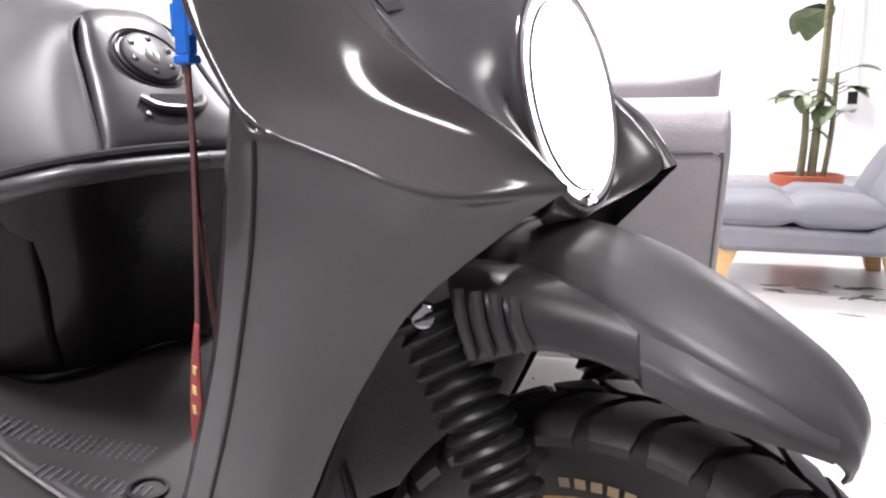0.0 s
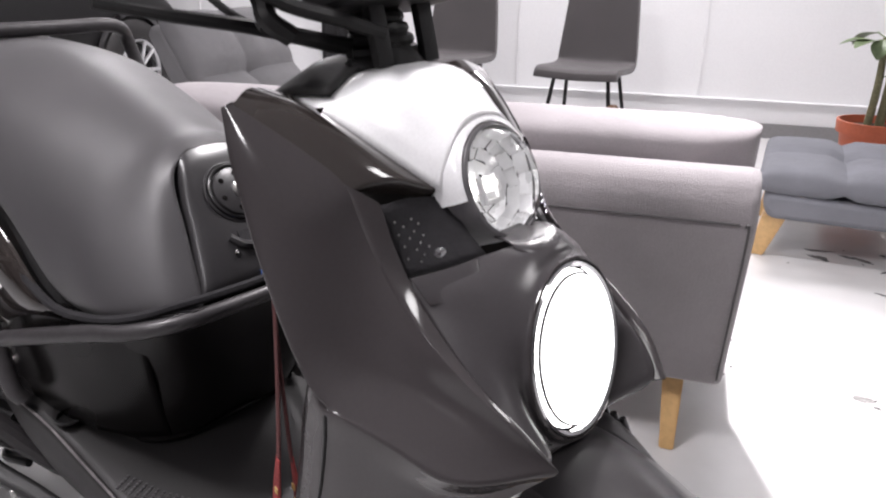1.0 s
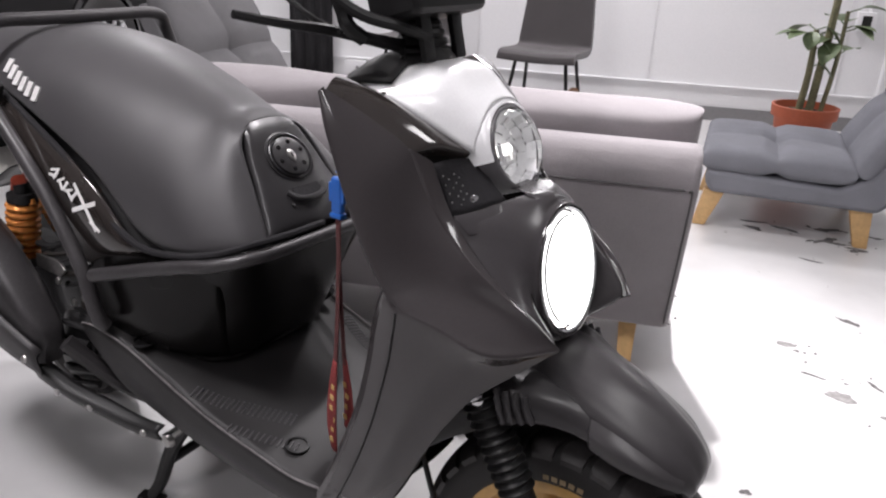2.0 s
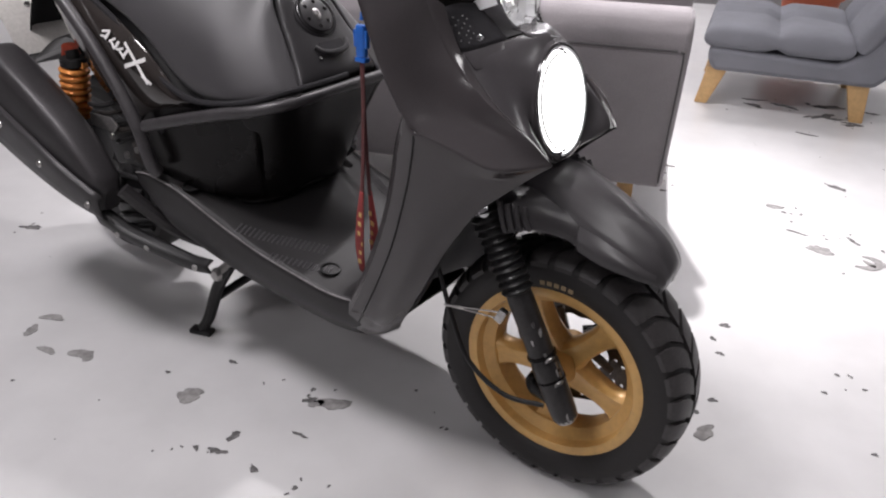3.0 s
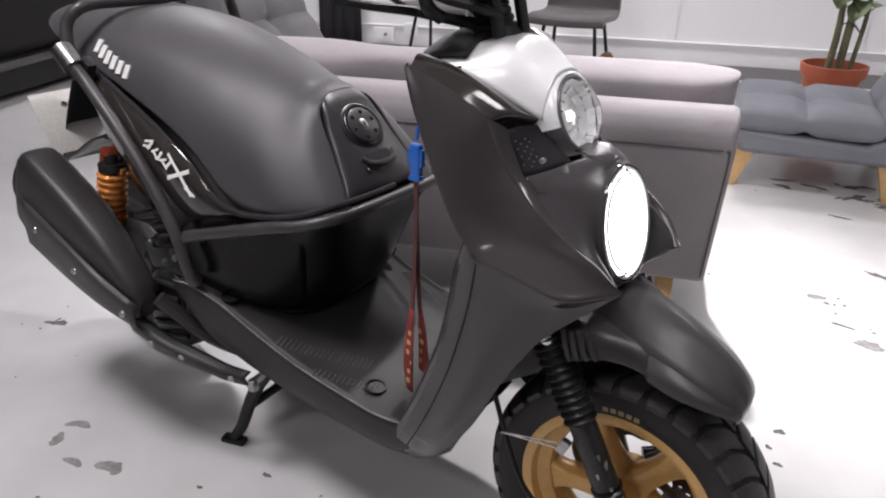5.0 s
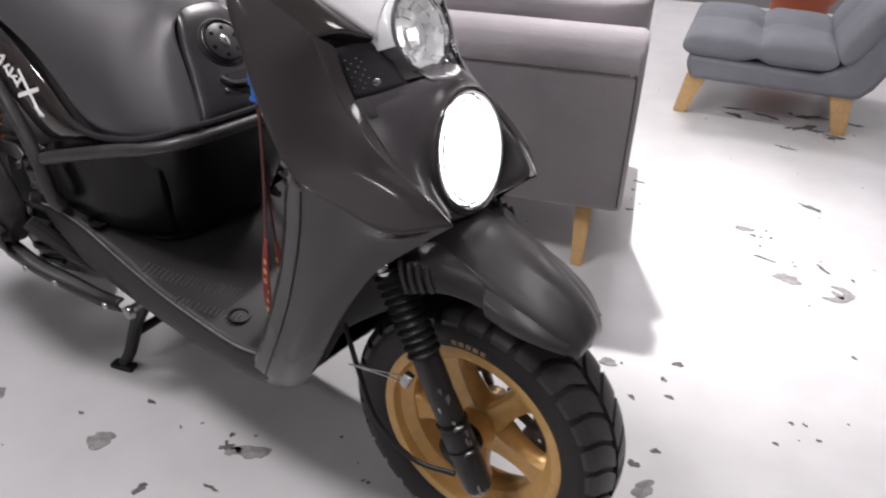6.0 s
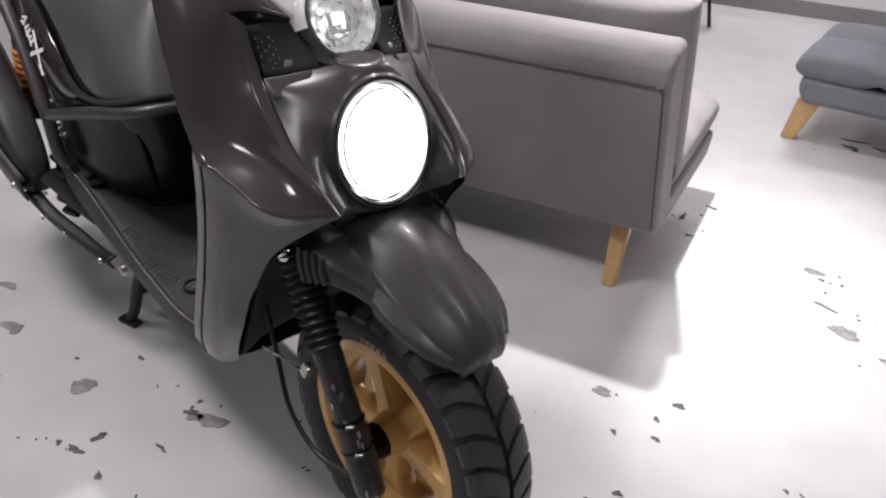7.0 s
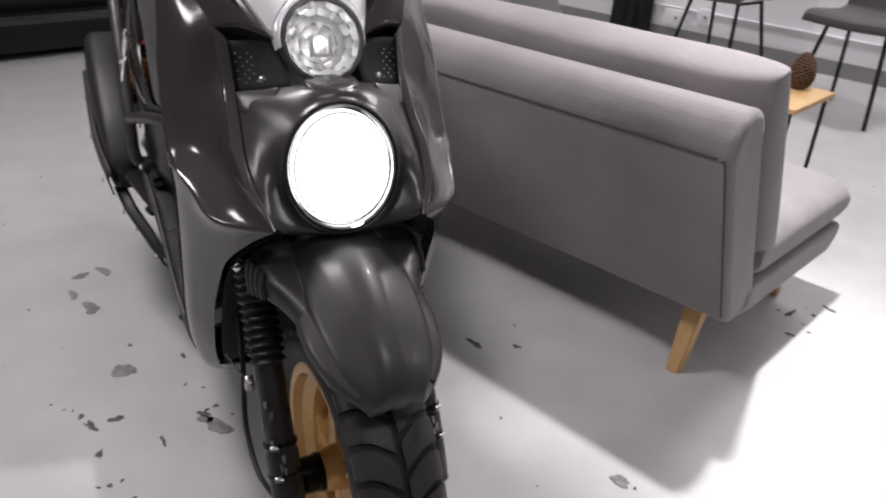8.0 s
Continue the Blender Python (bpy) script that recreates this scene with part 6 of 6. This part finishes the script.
part("upper_shield", loft(top, 5, 5), TUBEMAT, ex, "paler sheet along the top of the silencer", solid=0.003)
for x, z, y in ((-1.197, 0.470, -0.3265), (-1.069, 0.412, -0.3225), (-0.935, 0.352, -0.307)):
    part("screw", lathe([(0, 0.005), (0.006, 0.004), (0.008, 0)], facing((x, y, z), (0, -1, 0.25)), 12), STEEL, ex, "steel screw")
part("exhaust_cap", lathe([(0.05, 0), (0.052, 0.012), (0.04, 0.02), (0.02, 0.018), (0.02, -0.03)], facing((-1.282, -0.27, 0.543), (-0.93, 0, 0.37)) @ Matrix.Diagonal((0.8, 1.4, 1, 1)), 24), BLACK, ex)
low = part("engine_guard", loft([[(-0.690, -0.196, 0.262), (-0.690, -0.212, 0.252), (-0.692, -0.204, 0.230)], [(-0.745, -0.206, 0.262), (-0.745, -0.226, 0.252), (-0.748, -0.216, 0.226)], [(-0.815, -0.222, 0.276), (-0.815, -0.246, 0.266), (-0.820, -0.236, 0.240)], [(-0.885, -0.244, 0.296), (-0.887, -0.270, 0.290), (-0.893, -0.260, 0.262)], [(-0.945, -0.262, 0.330), (-0.950, -0.288, 0.324), (-0.958, -0.278, 0.290)]], 4, 5), BLACK, scooter, "curved black lower guard", solid=0.004)
for x, z, y in ((-0.905, 0.278, -0.272), (-0.838, 0.262, -0.250), (-0.722, 0.242, -0.219)):
    part("bolt", lathe([(0, 0.005), (0.006, 0.004), (0.0075, 0)], facing((x, y, z), (0, -1, 0.1)), 12), STEEL, low, "steel bolt")

coil = bmesh.new()
a, b = Vector((-1.094, -0.190, 0.592)), Vector((-1.134, -0.188, 0.462))
pts = []
for k in range(91):
    t = k / 90
    ang = 2 * math.pi * 8.5 * t
    pts.append(a.lerp(b, t) + Vector((0.026 * math.cos(ang), 0.026 * math.sin(ang), 0)))
tube(pts, 0.0068, 7, 1, bm=coil)
shock = part("shock_absorber", tube([a + Vector((0, 0, 0.03)), a, b, b - Vector((0, 0, 0.05))], 0.014, 12, 2), BLACK, scooter, "rear shock absorber")
part("spring", coil, ORANGE, shock, "orange coil spring")
part("reservoir", tube([(-1.140, -0.165, 0.615), (-1.170, -0.165, 0.53)], 0.020, 14, 2), RED, shock, "red gas reservoir")
part("collar", tube([a + Vector((0, 0, 0.014)), a - Vector((0, 0, 0.002))], 0.028, 16, 1), BLACK, shock)
part("collar", tube([b + Vector((0, 0, 0.006)), b - Vector((0, 0, 0.018))], 0.029, 16, 1), STEEL, shock)
RAX = Matrix.Translation((-1.265, 0, 0.262)) @ Matrix.Rotation(-math.pi / 2, 4, "X")
rw = part("rear_wheel", lathe([(0.165, -0.05), (0.150, -0.05), (0.135, -0.02), (0.04, -0.03), (0.02, -0.05), (0, -0.05)], RAX, 40), BLACK, scooter, "dark rear wheel")
part("tyre", lathe([(0.163, -0.05), (0.19, -0.066), (0.215, -0.062), (0.231, -0.04), (0.235, 0.0), (0.231, 0.04), (0.215, 0.062), (0.19, 0.066), (0.163, 0.05)], RAX, 60), RUBBER, rw)
part("mudflap", loft([[(-1.10, -0.09, 0.56), (-1.10, 0, 0.57), (-1.10, 0.09, 0.56)], [(-1.30, -0.09, 0.60), (-1.30, 0, 0.61), (-1.30, 0.09, 0.60)], [(-1.50, -0.09, 0.50), (-1.50, 0, 0.51), (-1.50, 0.09, 0.50)]], 3, 4), BLACK, scooter, "black rear mudguard", solid=0.004)

# centre stand
st = part("centre_stand", tube([(-0.715, -0.135, 0.215), (-0.765, -0.140, 0.14), (-0.800, -0.150, 0.05), (-0.822, -0.158, 0.012)], [0.013, 0.014, 0.013, 0.012], 10, 4), BLACK, scooter, "black steel centre stand")
part("stand_leg", tube([(-0.715, 0.135, 0.215), (-0.765, 0.140, 0.14), (-0.800, 0.150, 0.05), (-0.822, 0.158, 0.012)], 0.013, 10, 4), BLACK, st)
part("stand_foot", block((0.055, 0.026, 0.012), pose(-0.822, -0.160, 0.0065, 0, 0, 20), 0.004), BLACK, st)
part("stand_foot", block((0.055, 0.026, 0.012), pose(-0.822, 0.160, 0.006, 0, 0, -20), 0.004), BLACK, st)
part("stand_bar", tube([(-0.785, -0.145, 0.10), (-0.775, 0, 0.12), (-0.785, 0.145, 0.10)], 0.010, 8, 3), BLACK, st)
part("stand_pivot", lathe([(0, 0.012), (0.012, 0.011), (0.015, 0.004), (0.015, 0)], facing((-0.705, -0.178, 0.214), (0, -1, 0)), 16), STEEL, st, "worn steel pivot bolt")
part("stand_spring", tube([(-0.73, -0.16, 0.20), (-0.70, -0.12, 0.235)], 0.009, 8, 2), STEEL, st)
part("exhaust_pipe", tube([(-0.66, -0.08, 0.26), (-0.74, -0.11, 0.235), (-0.83, -0.18, 0.28), (-0.89, -0.25, 0.38)], 0.016, 10, 5), EXHMAT, scooter, "black exhaust pipe")

# small fixings and the far foot pedal
peg = part("rear_peg", block((0.062, 0.016, 0.052), pose(-0.668, 0.168, 0.424, 12, -42, 20), 0.006), TUBEMAT, scooter, "grey folded foot peg")
part("peg_rubber", block((0.052, 0.020, 0.018), pose(-0.650, 0.166, 0.400, 12, -42, 20), 0.004), BLACK, peg)
part("deck_clip", block((0.03, 0.012, 0.012), pose(-0.69, -0.138, 0.402, 0, 12, 0), 0.003), STEEL, scooter, "small pale clip")

# ---- a key strap hanging from the scooter ----
strap = thing("lanyard", Matrix.Translation((-0.327, -0.121, 0.34)), "dark red printed key strap with a blue clip, hanging", "lanyard")
for s, drop in ((-1, 0.0), (1, 0.035)):
    rows, low = [], []
    for z, x, y in ((0.385, 0.0, 0.0), (0.30, 0.0, 0.002 * s), (0.22, 0.001 * s, 0.005 * s), (0.15, 0.003 * s, 0.008 * s)):
        rows.append([(x - 0.0055, y + 0.002, z), (x, y - 0.001, z), (x + 0.0055, y - 0.002, z)])
    for z, x, y, w in ((0.16, 0.003 * s, 0.008 * s, 0.0065), (0.11, 0.006 * s, 0.011 * s, 0.0105), (0.05, 0.008 * s, 0.012 * s, 0.0125), (0.000 + drop, 0.006 * s, 0.010 * s, 0.009)):
        low.append([(x - w, y + 0.003, z), (x, y - 0.001, z), (x + w, y - 0.003, z)])
    part("strap", loft(rows, 2, 5), STRAP, strap, solid=0.0016)
    band = part("printed_strap", loft(low, 2, 5), REDSTRAP, strap, "red printed strap end", solid=0.0016)
    for k in range(6 if s < 0 else 4):
        part("print_mark", block((0.009 - 0.002 * (k % 2), 0.0012, 0.008), pose(0.005 * s + 0.002 * (k % 3 - 1), 0.010 * s - 0.0032, 0.022 + drop + 0.019 * k, 0, 8 * (k % 3 - 1), -14)), PRINT, band)
part("clip", block((0.019, 0.012, 0.052), pose(0, 0, 0.418), 0.005, 3), BLUE, strap, "blue plastic buckle")
part("clip_prong", block((0.005, 0.009, 0.028), pose(-0.0115, 0, 0.422), 0.002), BLUE, strap)
part("clip_prong", block((0.005, 0.009, 0.028), pose(0.0115, 0, 0.422), 0.002), BLUE, strap)
part("clip_bar", block((0.022, 0.014, 0.008), pose(0, 0, 0.389), 0.003), BLUE, strap)
part("loop", tube([(0, 0, 0.45), (0.0, 0.015, 0.50), (0.01, 0.04, 0.555)], 0.003, 8, 4), BLUE, strap)
